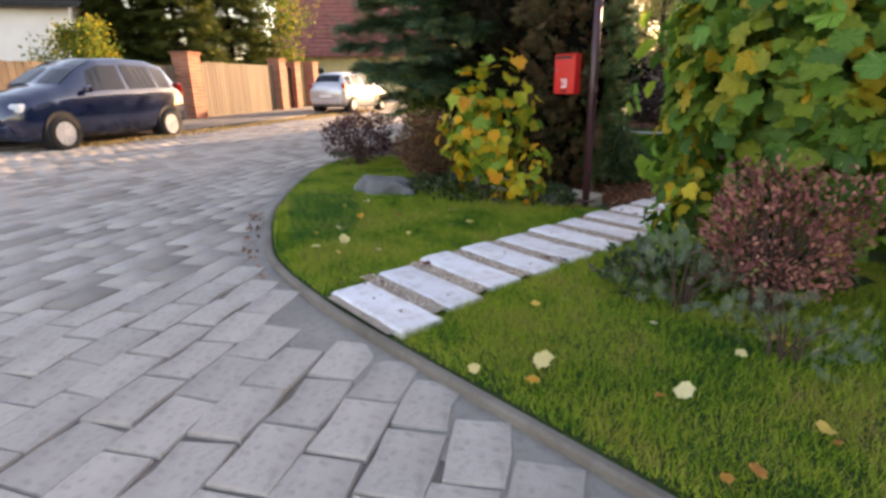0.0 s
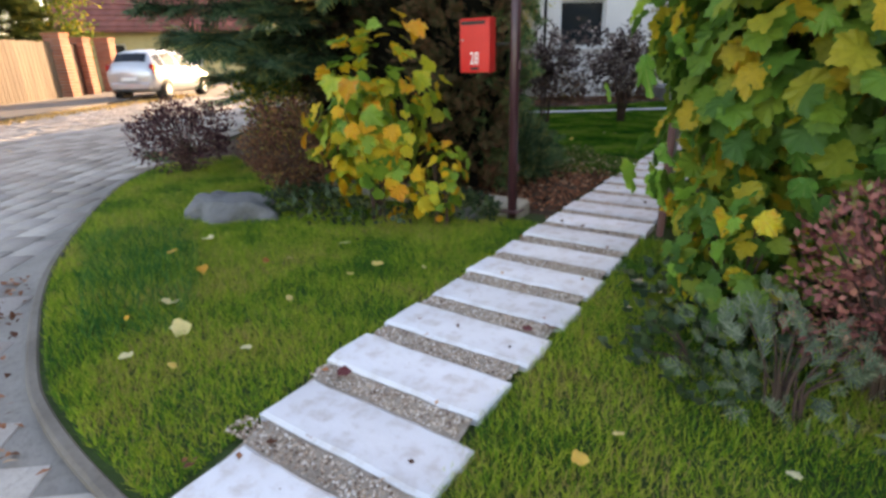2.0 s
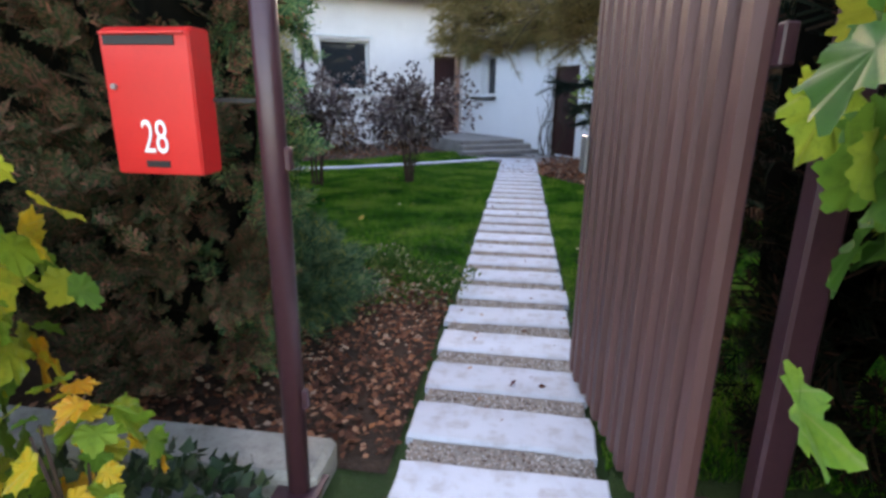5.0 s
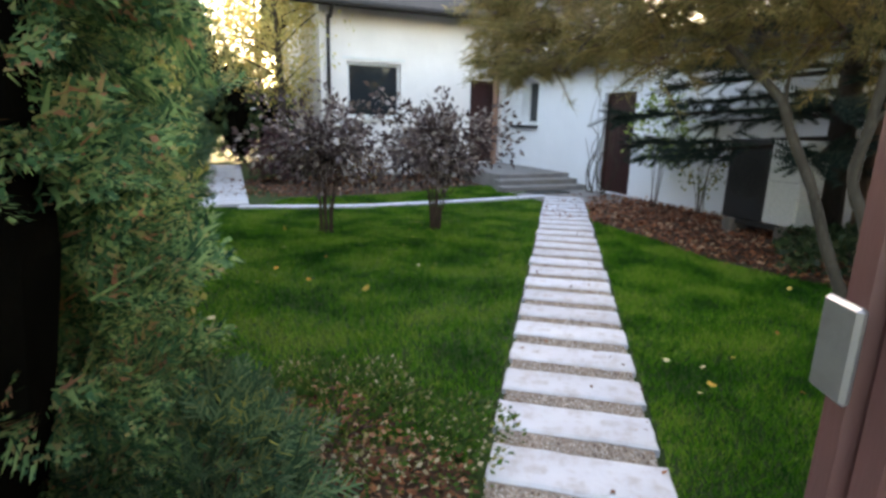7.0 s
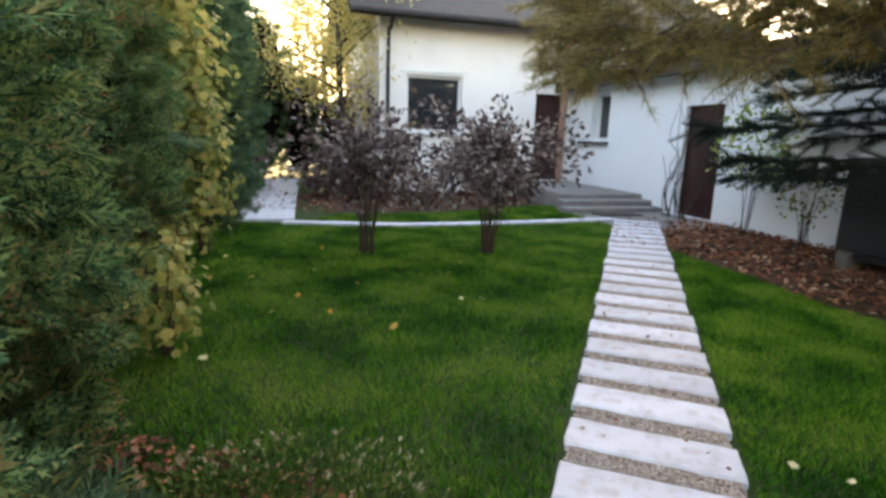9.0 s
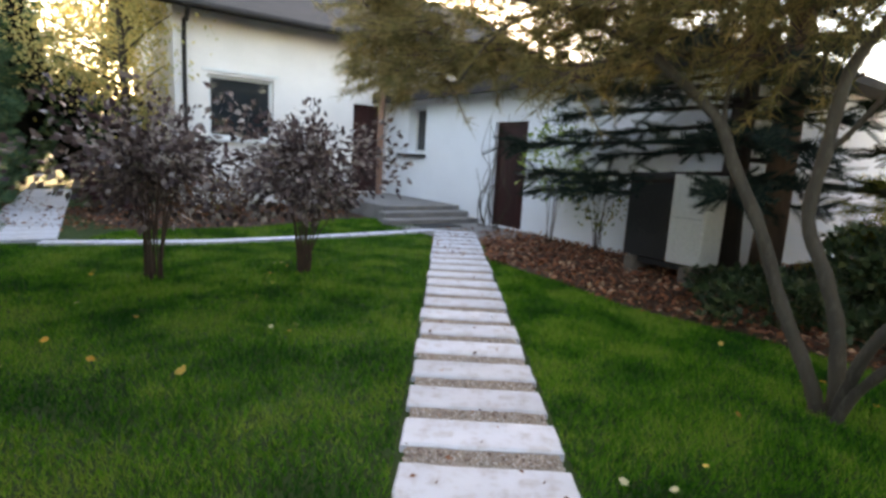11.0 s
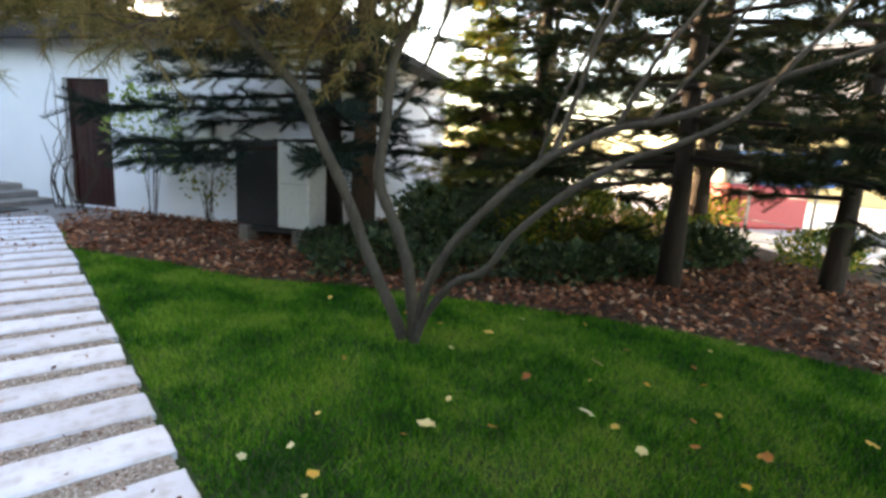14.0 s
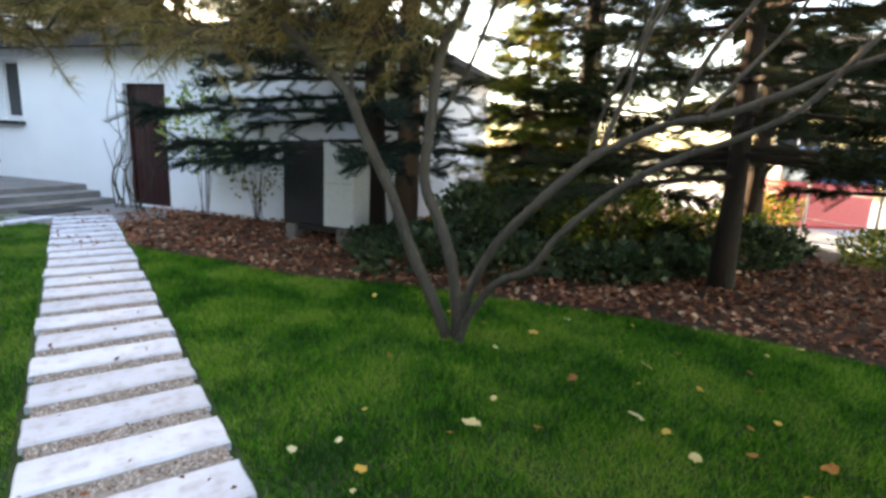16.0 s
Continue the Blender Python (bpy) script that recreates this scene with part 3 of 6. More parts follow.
def wobble_slab(w, d, h, seed):
    """A cast slab with chipped, worn edges; origin at its middle, underside at 0."""
    rng = random.Random(seed)
    bm = bmesh.new()
    outline = []
    for (x0, y0), (x1, y1), n in (((-w / 2, -d / 2), (w / 2, -d / 2), 9), ((w / 2, -d / 2), (w / 2, d / 2), 4), ((w / 2, d / 2), (-w / 2, d / 2), 9), ((-w / 2, d / 2), (-w / 2, -d / 2), 4)):
        for k in range(n):
            t = k / n
            j = 0.003
            outline.append((x0 + (x1 - x0) * t + rng.gauss(0, j), y0 + (y1 - y0) * t + rng.gauss(0, j)))
    low = [bm.verts.new((x, y, 0)) for x, y in outline]
    mid = [bm.verts.new((x, y, h - 0.008)) for x, y in outline]
    top = [bm.verts.new((x * (1 - 0.016 / w), y * (1 - 0.03 / d), h)) for x, y in outline]
    n = len(outline)
    for a, b in ((low, mid), (mid, top)):
        for k in range(n):
            bm.faces.new((a[k], a[(k + 1) % n], b[(k + 1) % n], b[k]))
    bm.faces.new(top)
    me = bpy.data.meshes.new("slab")
    bm.to_mesh(me)
    bm.free()
    me.materials.append(M_SLAB)
    return me


SLABS = [wobble_slab(PX1 - PX0, SLAB_D, 0.05, s) for s in range(7)]
garden_path = thing("garden_path", pose(0, 0, 0), "garden path of pale concrete slabs with gravel between", "path", "", "structure")
for i in range(36):
    rng = random.Random(100 + i)
    first = (0.06 if i == 0 else 0.0)
    s = new("slab", SLABS[i % 7])
    s.parent = garden_path
    s.matrix_local = pose((PX0 + PX1) / 2 + max(0, 3.9 - (SLAB0 + i * PITCH)) * 0.2 + rng.gauss(0, 0.008), SLAB0 + SLAB_D / 2 + i * PITCH, -0.027 + rng.gauss(0, 0.003), rng.gauss(0, 0.4), rng.gauss(0, 0.4), rng.gauss(0, 0.6) + (180 if i % 2 else 0))

# the narrow stepping path across the lawn and the path along the house's side
cross = thing("cross_path", pose(0, 0, 0), "narrow pale slab path across the lawn", "path", "", "structure")
CROSS = smooth_path([(-2.75, 16.25, 0), (-3.5, 15.6, 0), (-4.26, 14.95, 0), (-5.0, 14.4, 0), (-5.62, 13.97, 0), (-6.4, 13.65, 0), (-7.2, 13.35, 0)], 3)
XS = wobble_slab(0.3, 0.2, 0.05, 77)
for p, q in zip(CROSS, CROSS[1:]):
    s = new("slab", XS)
    s.parent = cross
    s.matrix_local = pose((p.x + q.x) / 2, (p.y + q.y) / 2, -0.028, 0, 0, math.degrees(math.atan2(q.y - p.y, q.x - p.x)))
side = thing("side_path", pose(0, 0, 0), "pale slab path leading along the house", "path", "", "structure")
SS = wobble_slab(0.85, 0.34, 0.05, 78)
for i in range(20):
    s = new("slab", SS)
    s.parent = side
    s.matrix_local = pose(-7.65 - 0.56 * 0.37 * i, 13.45 + 0.83 * 0.37 * i, -0.02, 0, 0, 34)


# ---- house ----
house = thing("house", pose(-4.08, 20.8, 0, 0, 0, 35.1), "low white plastered house with dark roof and side wing", "house")


def wall_cells(bm, axis, face, thick, u0, u1, z0, z1, holes):
    """A wall with openings: along x (axis 0) or y (axis 1), from face to face + thick."""
    us = sorted({u0, u1, *[h[0] for h in holes], *[h[1] for h in holes]})
    zs = sorted({z0, z1, *[h[2] for h in holes], *[h[3] for h in holes]})
    for a, b in zip(us, us[1:]):
        for c, d in zip(zs, zs[1:]):
            if any(h[0] <= a and b <= h[1] and h[2] <= c and d <= h[3] for h in holes):
                continue
            box(bm, (a, face, c) if axis == 0 else (face, a, c), (b, face + thick, d) if axis == 0 else (face + thick, b, d))
    bmesh.ops.remove_doubles(bm, verts=bm.verts, dist=0.0005)
    return bm


part("wall", wall_cells(bmesh.new(), 0, 0.0, 0.32, -4.8, 0.0, -0.12, 4.0, [(-4.18, -2.85, 1.40, 2.67), (-0.95, -0.04, 0.30, 2.40)]), M_CREAM, house, "cream plastered facade")
part("wall", boxed((-4.8, 0.32, -0.12), (-4.5, 8.0, 4.0)), M_CREAM, house, "cream plastered side wall")
part("wall", boxed((-4.8, 8.0, -0.12), (5.4, 8.3, 4.0)), M_CREAM, house)
part("wall", boxed((5.1, -8.7, -0.12), (5.4, 8.0, 2.5)), M_PLASTER, house)
part("wall", wall_cells(bmesh.new(), 1, 0.0, 0.32, -8.7, 0.32, -0.12, 2.5, [(-1.76, -1.02, 1.32, 2.36), (-5.05, -4.17, 0.03, 1.95)]), M_PLASTER, house, "white plastered wing wall")
part("wall", boxed((0.32, -8.7, -0.12), (5.1, -8.4, 2.5)), M_PLASTER, house)
part("wall", boxed((0.0, 0.33, 2.5), (0.3, 8.0, 4.0)), M_PLASTER, house)
part("wall", boxed((0.002, 0.002, 2.63), (5.4, 0.318, 4.0)), M_CREAM, house)
part("interior_wall", boxed((-4.3, 1.6, 0), (4.9, 1.7, 3.6)), M_CREAM, house)
part("wing_roof", boxed((-0.42, -9.1, 2.5), (5.8, 0.0, 2.62)), M_ROOF, house, "flat dark roof of the wing")
part("fascia", boxed((-0.45, -9.13, 2.44), (-0.42, 0.0, 2.7)), M_ROOF, house)


def main_roof():
    bm = bmesh.new()
    y0, y1, z0, zr = -0.65, 4.1, 3.88, 6.4
    prof = [(y0, z0), (y1, zr), (8.9, z0), (8.9, z0 - 0.16), (y1, zr - 0.2), (y0, z0 - 0.16)]
    a = [bm.verts.new((-5.5, y, z)) for y, z in prof]
    b = [bm.verts.new((5.6, y, z)) for y, z in prof]
    for k in range(6):
        bm.faces.new((a[k], a[(k + 1) % 6], b[(k + 1) % 6], b[k]))
    bm.faces.new(a[::-1])
    bm.faces.new(b)
    bmesh.ops.recalc_face_normals(bm, faces=bm.faces)
    return bm


part("roof", main_roof(), M_ROOF, house, "dark pitched roof with deep eaves")
gb = bmesh.new()
for x in (-4.8, 0.0):
    f = gb.faces.new([gb.verts.new(q) for q in ((x + 0.15, 0.1, 4.0), (x + 0.15, 8.1, 4.0), (x + 0.15, 4.1, 6.1))])
part("gable", gb, M_CREAM, house)
gutter = tube(bmesh.new(), [(-5.5, -0.71, 3.8), (0.4, -0.71, 3.8)], [0.06, 0.06], 10)
part("gutter", gutter, M_ROOF, house)
part("downpipe", tube(bmesh.new(), smooth_path([(-4.62, -0.7, 3.77), (-4.62, -0.4, 3.55), (-4.62, -0.08, 3.3), (-4.62, -0.07, 0.0)], 3), [0.042] * 10, 10), M_ROOF, house, "dark rainwater downpipe")
part("downpipe", tube(bmesh.new(), [(-0.52, -0.62, 3.78), (-0.52, -0.6, 0.28)], [0.075, 0.075], 12), M_COPPER, house, "copper-brown porch post")


def window_unit(name, x0, x1, z0, z1, m):
    w = new(name)
    w.parent, w.matrix_local = house, m
    bm = bmesh.new()
    t, d = 0.065, 0.06
    for lo, hi in (((x0, 0, z0), (x1, d, z0 + t)), ((x0, 0, z1 - t), (x1, d, z1)), ((x0, 0, z0 + t), (x0 + t, d, z1 - t)), ((x1 - t, 0, z0 + t), (x1, d, z1 - t))):
        box(bm, lo, hi, 0.006)
    part("window_frame", bm, M_FRAME, w, "white window frame")
    part("pane", boxed((x0 + t, 0.025, z0 + t), (x1 - t, 0.04, z1 - t)), M_GLASS, w)
    return w


window_unit("window", -4.18, -2.85, 1.40, 2.67, pose(0, 0.12, 0))
part("sill", boxed((-4.3, -0.09, 1.32), (-2.75, 0.12, 1.396), 0.01), M_FRAME, house, "pale window sill")
part("lintel_trim", boxed((-4.3, -0.03, 2.72), (-2.75, -0.003, 2.78), 0.005), M_FRAME, house)
part("panel_trim", boxed((-3.9, -0.025, 0.95), (-3.82, -0.003, 1.36), 0.005), M_POST, house)
window_unit("window", 1.02, 1.76, 1.32, 2.36, Matrix.Translation((0.2, 0, 0)) @ pose(0, 0, 0, 0, 0, -90))
part("sill", boxed((-0.12, -1.82, 1.23), (0.2, -0.66, 1.29), 0.01), M_BLACK, house, "dark slate window sill")


def door_unit(m, w, h, mat, label):
    d = new("door")
    d.parent, d.matrix_local = house, m
    d["label"] = label
    part("door_frame", box(box(box(bmesh.new(), (0, 0, 0), (0.06, 0.1, h)), (w - 0.06, 0, 0), (w, 0.1, h)), (0.06, 0, h - 0.06), (w - 0.06, 0.1, h)), mat, d)
    bm = boxed((0.06, 0.03, 0.0), (w - 0.06, 0.075, h - 0.06))
    n = 6
    for k in range(n):
        a = 0.075 + k * (w - 0.15) / n
        box(bm, (a, 0.018, 0.05), (a + (w - 0.15) / n - 0.012, 0.03, h - 0.11), 0.003)
    part("leaf_panel", bm, mat, d)
    hb = tube(bmesh.new(), [(w - 0.13, 0.02, 1.0), (w - 0.13, -0.04, 1.0), (w - 0.24, -0.04, 1.0)], [0.011] * 3, 8)
    part("door_handle", hb, M_GREYMETAL, d, "metal lever handle")
    return d


door_unit(pose(-0.95, 0.12, 0.30), 0.91, 2.10, M_DOOR, "dark red wooden front door")
door_unit(Matrix.Translation((0.08, -4.17, 0.03)) @ pose(0, 0, 0, 0, 0, -90), 0.88, 1.92, M_DOOR, "dark red-brown wooden side door")

steps = thing("entrance_steps", pose(-4.08, 20.8, 0, 0, 0, 35.1), "grey stone entrance steps up to the front door", "steps", "", "structure")
part("landing", boxed((-1.75, -3.2, -0.1), (-0.01, -0.01, 0.29), 0.012), M_STEP, steps)
part("step", boxed((-1.9, -3.52, -0.1), (-0.01, -3.21, 0.20), 0.012), M_STEP, steps)
part("step", boxed((-2.0, -3.84, -0.1), (-0.01, -3.53, 0.10), 0.012), M_STEP, steps)
part("forecourt_slab", boxed((-1.9, -5.6, -0.1), (-0.01, -3.85, 0.015), 0.01), M_STEP, steps)
mat_ = tagged(part("doormat", boxed((-1.55, -4.3, 0.016), (-0.75, -3.9, 0.034), 0.006), M_BLACK), "dark doormat lying before the steps", "doormat")
mat_.matrix_world = pose(-4.08, 20.8, 0, 0, 0, 35.1)


def heat_pump():
    t = thing("heat_pump", pose(-4.08, 20.8, 0, 0, 0, 35.1) @ pose(-0.97, -7.92, 0, 0, 0, -90), "white outdoor heat pump with a dark fan side", "heat pump")
    part("casing", boxed((0.57, 0, 0.2), (0.98, 0.42, 1.2), 0.012), M_HPWHITE, t, "white metal casing")
    part("fan_housing", boxed((0.0, 0.0, 0.2), (0.566, 0.42, 1.2), 0.012), M_HPDARK, t, "dark grey fan housing")
    ring = bmesh.new()
    for r in (0.08, 0.14, 0.2, 0.245):
        tube(ring, [(0.283 + r * math.cos(a * math.pi / 12), -0.012, 0.72 + r * math.sin(a * math.pi / 12)) for a in range(25)], [0.006] * 25, 5)
    for a in range(6):
        tube(ring, [(0.283, -0.016, 0.72), (0.283 + 0.25 * math.cos(a * math.pi / 3), -0.016, 0.72 + 0.25 * math.sin(a * math.pi / 3))], [0.005] * 2, 5)
    part("fan_grille", ring, M_BLACK, t)
    part("seam", boxed((0.60, -0.004, 0.72), (0.95, 0.0, 0.726)), M_GREYMETAL, t)
    for x in (0.06, 0.78):
        part("foot", boxed((x, -0.05, -0.02), (x + 0.14, 0.47, 0.19), 0.012), M_KERB, t, "concrete foot block")
    part("tray", boxed((0.2, 0.02, 0.13), (0.76, 0.4, 0.19)), M_HPDARK, t)
    return t


heat_pump()

# ---- gate, post, mailbox, plinth ----
post = thing("gate_post", pose(-2.95, 6.12, 0), "tall brown painted steel gate post", "post")
part("shaft", tube(bmesh.new(), [(0, 0, -0.1), (0, 0, 2.35)], [0.034, 0.034], 20), M_POST, post, smooth=True)
part("foot_plate", boxed((-0.07, -0.07, 0.05), (0.07, 0.07, 0.062)), M_POST, post)
for z in (0.35, 1.05, 1.75):
    part("hinge_lug", boxed((0.030, -0.012, z), (0.048, 0.012, z + 0.06), 0.004), M_POST, post)
post2 = thing("gate_post", pose(-1.70, 5.99, 0), "brown painted steel post carrying the gate", "post")
part("shaft", boxed((-0.035, -0.035, -0.1), (0.035, 0.035, 1.75), 0.008), M_POST, post2)


def garden_gate():
    ang = math.degrees(math.atan2(7.09 - 6.03, -2.02 + 1.86))
    g = thing("garden_gate", pose(-1.853, 5.985, 0, 0, 0, ang), "brown ribbed metal garden gate standing open", "gate")
    L, h = 1.125, 1.62
    for i in range(12):
        w = L / 12
        b = bmesh.new()
        x0, x1 = i * w + 0.003, (i + 1) * w - 0.013
        lift_ = 0.004 * math.sin(i * 2.1)
        prof = [(x0, 0.02), (x0 + 0.01, 0.042 + lift_), (x1 - 0.016, 0.038 + lift_), (x1, 0.014), (x1, 0.0), (x0, 0.0)]
        lo = [b.verts.new((x, y, 0.06)) for x, y in prof]
        hi = [b.verts.new((x, y, h)) for x, y in prof]
        for k in range(6):
            b.faces.new((lo[k], lo[(k + 1) % 6], hi[(k + 1) % 6], hi[k]))
        b.faces.new(lo[::-1])
        b.faces.new(hi)
        part("slat", b, M_GATE, g)
    for z in (0.2, 1.3):
        part("rail", boxed((0.0, -0.035, z), (L, -0.001, z + 0.05), 0.004), M_POST, g)
    part("backing_sheet", boxed((0.0, -0.0008, 0.07), (L, -0.0003, h - 0.02)), M_POST, g)
    part("hinge", boxed((-0.03, -0.03, 0.22), (0.0, 0.0, 0.3), 0.004), M_POST, g)
    part("hinge", boxed((-0.03, -0.03, 1.3), (0.0, 0.0, 1.38), 0.004), M_POST, g)
    part("latch", boxed((L - 0.1, 0.046, 0.95), (L - 0.02, 0.062, 1.1), 0.006), M_GREYMETAL, g)
    return g


garden_gate()

plinth = thing("fence_plinth", pose(0, 0, 0), "low weathered concrete fence plinth", "plinth", "", "structure")
part("beam", boxed((-4.9, 6.12, -0.1), (-2.90, 6.34, 0.10), 0.02), M_PLINTH, plinth)


def mailbox():
    t = thing("mailbox", pose(-3.352, 6.06, 1.038, 0, 0, 0), "red metal mailbox with white house number 28", "mailbox")
    bm = bmesh.new()
    w, h, d = 0.237, 0.355, 0.09
    prof = [(0, 0), (d, 0), (d, h), (0.02, h), (0, h - 0.012)]
    a = [bm.verts.new((0, y, z)) for y, z in prof]
    b = [bm.verts.new((w, y, z)) for y, z in prof]
    for k in range(5):
        bm.faces.new((a[k], a[(k + 1) % 5], b[(k + 1) % 5], b[k]))
    bm.faces.new(a[::-1])
    bm.faces.new(b)
    bmesh.ops.recalc_face_normals(bm, faces=bm.faces)
    bmesh.ops.bevel(bm, geom=bm.edges[:], offset=0.004, segments=2, affect='EDGES')
    part("body", bm, M_RED, t)
    part("slot", boxed((0.012, -0.004, 0.312), (0.2, 0.004, 0.334), 0.001), M_BLACK, t, "black letter slot")
    part("flap", boxed((0.008, -0.012, 0.336), (0.228, 0.0, 0.342), 0.001), M_RED, t)
    part("name_plate", boxed((0.085, -0.0035, 0.018), (0.15, 0.001, 0.035), 0.001), M_BLACK, t, "small dark name plate")
    part("lock", tube(bmesh.new(), [(0.025, 0.002, 0.215), (0.025, -0.008, 0.215)], [0.008, 0.007], 10), M_GREYMETAL, t, "small round lock")
    cu = bpy.data.curves.new("number", 'FONT')
    cu.body, cu.size, cu.extrude, cu.align_x = "28", 0.118, 0.001, 'CENTER'
    tmp = bpy.data.objects.new("number_tmp", cu)
    scene.collection.objects.link(tmp)
    me = bpy.data.meshes.new_from_object(tmp.evaluated_get(bpy.context.evaluated_depsgraph_get()))
    bpy.data.objects.remove(tmp)
    me.materials.clear()
    me.materials.append(M_WHITE)
    nb = add_mesh("house_number", me, t, "white number 28")
    nb.matrix_local = pose(0.118, -0.003, 0.055, 90, 0, 0) @ Matrix.Diagonal((0.62, 1, 1, 1))
    part("bracket", boxed((w, 0.078, 0.18), (0.37, 0.086, 0.19)), M_BLACK, t)
    return t


mailbox()


# ---- woody plants ----
def limb_tree():
    """The many-stemmed tree on the lawn, with bare grey limbs and soft needles overhead."""
    t = thing("pine_tree", pose(-0.504, 10.0, 0), "spreading multi-stemmed tree with bare grey limbs and soft brown needles", "tree")
    def at(l, z, off=0.0):
        return (0.73 * l + 0.68 * off, -0.68 * l + 0.73 * off, z)
    limbs = {
        "limb_a": ([(0.0, -0.06, 0), (0.01, 0.02, 0), (-0.06, 0.2, 0), (-0.24, 0.54, .05), (-0.4, 0.93, .07), (-0.59, 1.29, .08), (-0.71, 1.54, .1), (-0.96, 1.78, .1), (-1.23, 2.01, .1), (-1.56, 2.18, .12), (-1.83, 2.32, .1), (-2.3, 2.45, -.1), (-2.9, 2.5, -.5)], 0.046, 0.026),
        "limb_b": ([(0.06, -0.06, .05), (0.08, 0.07, .05), (0.03, 0.44, .08), (-0.07, 0.73, .1), (-0.19, 1.01, .12), (-0.17, 1.37, .16), (-0.14, 1.76, .2), (-0.06, 1.97, .22), (0.02, 2.2, .25), (0.1, 3.3, .3)], 0.047, 0.03),
        "limb_c": ([(0.08, -0.06, -.03), (0.12, 0.15, -.03), (0.19, 0.43, -.06), (0.38, 0.75, -.09), (0.79, 1.18, -.12), (0.97, 1.29, -.14), (1.21, 1.41, -.15), (1.48, 1.47, -.17), (1.82, 1.61, -.18), (2.09, 1.74, -.2), (2.51, 1.9, -.22), (3.1, 2.2, -.3)], 0.036, 0.016),
        "limb_d": ([(0.1, -0.06, -.06), (0.16, 0.16, -.06), (0.33, 0.42, -.12), (0.53, 0.53, -.15), (0.67, 0.75, -.18), (0.95, 1.02, -.2), (1.25, 1.22, -.22), (1.53, 1.34, -.25), (1.83, 1.51, -.26), (2.04, 1.77, -.27), (2.23, 2.02, -.3), (2.6, 2.6, -.4)], 0.031, 0.013),
        "limb_e": ([(-0.67, 1.48, .1), (-0.69, 1.69, .13), (-0.62, 1.87, .16), (-0.49, 2.08, .2), (-0.4, 2.5, .25)], 0.017, 0.01),
        "limb_f": ([(0.86, 1.22, -.13), (0.98, 1.58, -.1), (1.07, 1.9, -.09), (1.17, 2.12, -.09), (1.4, 2.8, -.1)], 0.019, 0.011),
        "limb_g": ([(1.21, 1.41, -.15), (1.38, 1.78, -.16), (1.55, 2.02, -.17), (1.62, 2.13, -.18), (2.0, 2.7, -.2)], 0.017, 0.011),
        "limb_h": ([(1.39, 1.45, -.17), (1.52, 1.64, -.17), (1.72, 1.88, -.17), (1.84, 2.09, -.17), (2.2, 2.6, -.2)], 0.014, 0.009),
        "limb_i": ([(-0.17, 1.37, .16), (-0.09, 1.46, .16), (0.04, 1.66, .1), (0.15, 1.91, .05), (0.22, 2.12, .03), (0.3, 2.6, 0)], 0.018, 0.012),
        "limb_j": ([(0.79, 1.18, -.12), (0.86, 1.5, -.22), (1.0, 1.85, -.3), (1.15, 2.4, -.35)], 0.011, 0.007),
        "limb_k": ([(-1.83, 2.32, .1), (-1.97, 2.29, -.05), (-2.14, 2.2, -.15), (-2.24, 2.02, -.3), (-2.35, 1.79, -.4)], 0.02, 0.009),
        "limb_l": ([(-2.14, 2.2, -.15), (-2.5, 2.13, -.1), (-2.87, 2.12, 0), (-3.29, 2.17, .1), (-4.0, 2.12, .2)], 0.013, 0.006),
        "limb_m": ([(-1.32, 2.06, .1), (-1.39, 2.21, .15), (-1.52, 2.42, .2), (-1.7, 2.8, .2)], 0.016, 0.01),
    }
    for name, (pts, r0, r1) in limbs.items():
        line = smooth_path([at(*p) for p in pts], 4)
        n = len(line)
        part("limb", tube(bmesh.new(), line, [0.92 * (r0 + (r1 - r0) * i / (n - 1)) * (1 + 0.08 * math.sin(i * 2.3)) for i in range(n)], 9), M_BARK, t, smooth=True)
    rng = np.random.default_rng(21)
    place, aim = [], []
    twigs = bmesh.new()
    # twigs with long soft needles, hanging from the limbs that reach over the path
    tufts = [(-4.2 + 4.3 * (k + rng.uniform(0, 1)) / 96, rng.uniform(0, 1)) for k in range(96)]
    for k in range(1056):
        lat, u = tufts[k % 96]
        z = 1.95 + 1.2 * u + 0.1 * math.sin(lat * 5.0) + 0.03 * abs(lat + 1.6) + rng.normal(0, 0.06)
        off = 0.05 * abs(lat) + 0.3 * math.sin(9.0 * lat) + rng.normal(0, 0.13)
        lat += rng.normal(0, 0.12)
        p = np.array(at(lat, z, off))
        d = np.array((rng.normal(-0.5, 0.6), rng.normal(0.2, 0.6), rng.normal(-0.25, 0.35)))
        d /= np.linalg.norm(d)
        L = rng.uniform(0.25, 0.5)
        tube(twigs, [p, p + d * L * 0.5 + (0, 0, 0.03), p + d * L], [0.006, 0.004, 0.002], 4)
        for s in np.linspace(0.15, 1.0, 60):
            place.append(p + d * L * s)
            a = d * 0.6 + rng.normal(0, 0.6, 3)
            aim.append(a)
    for k in range(1750):
        # the crown above, thicker towards its top: mostly unseen, added to shade the lawn
        lat, z, off = rng.uniform(-0.8, 3.4), rng.uniform(2.55, 3.8), rng.normal(-0.1, 0.5)
        if k >= 90:
            lat, z, off = rng.uniform(-1.6, 3.8), rng.uniform(2.9, 4.8), rng.normal(-0.6, 1.3)
        p = np.array(at(lat, z, off))
        d = np.array((rng.normal(0, 0.6), rng.normal(0, 0.6), rng.normal(0.0, 0.4)))
        d /= np.linalg.norm(d)
        L = rng.uniform(0.25, 0.5)
        tube(twigs, [p, p + d * L], [0.005, 0.002], 4)
        for s in np.linspace(0.2, 1.0, 42):
            place.append(p + d * L * s)
            aim.append(d * 0.6 + rng.normal(0, 0.6, 3))
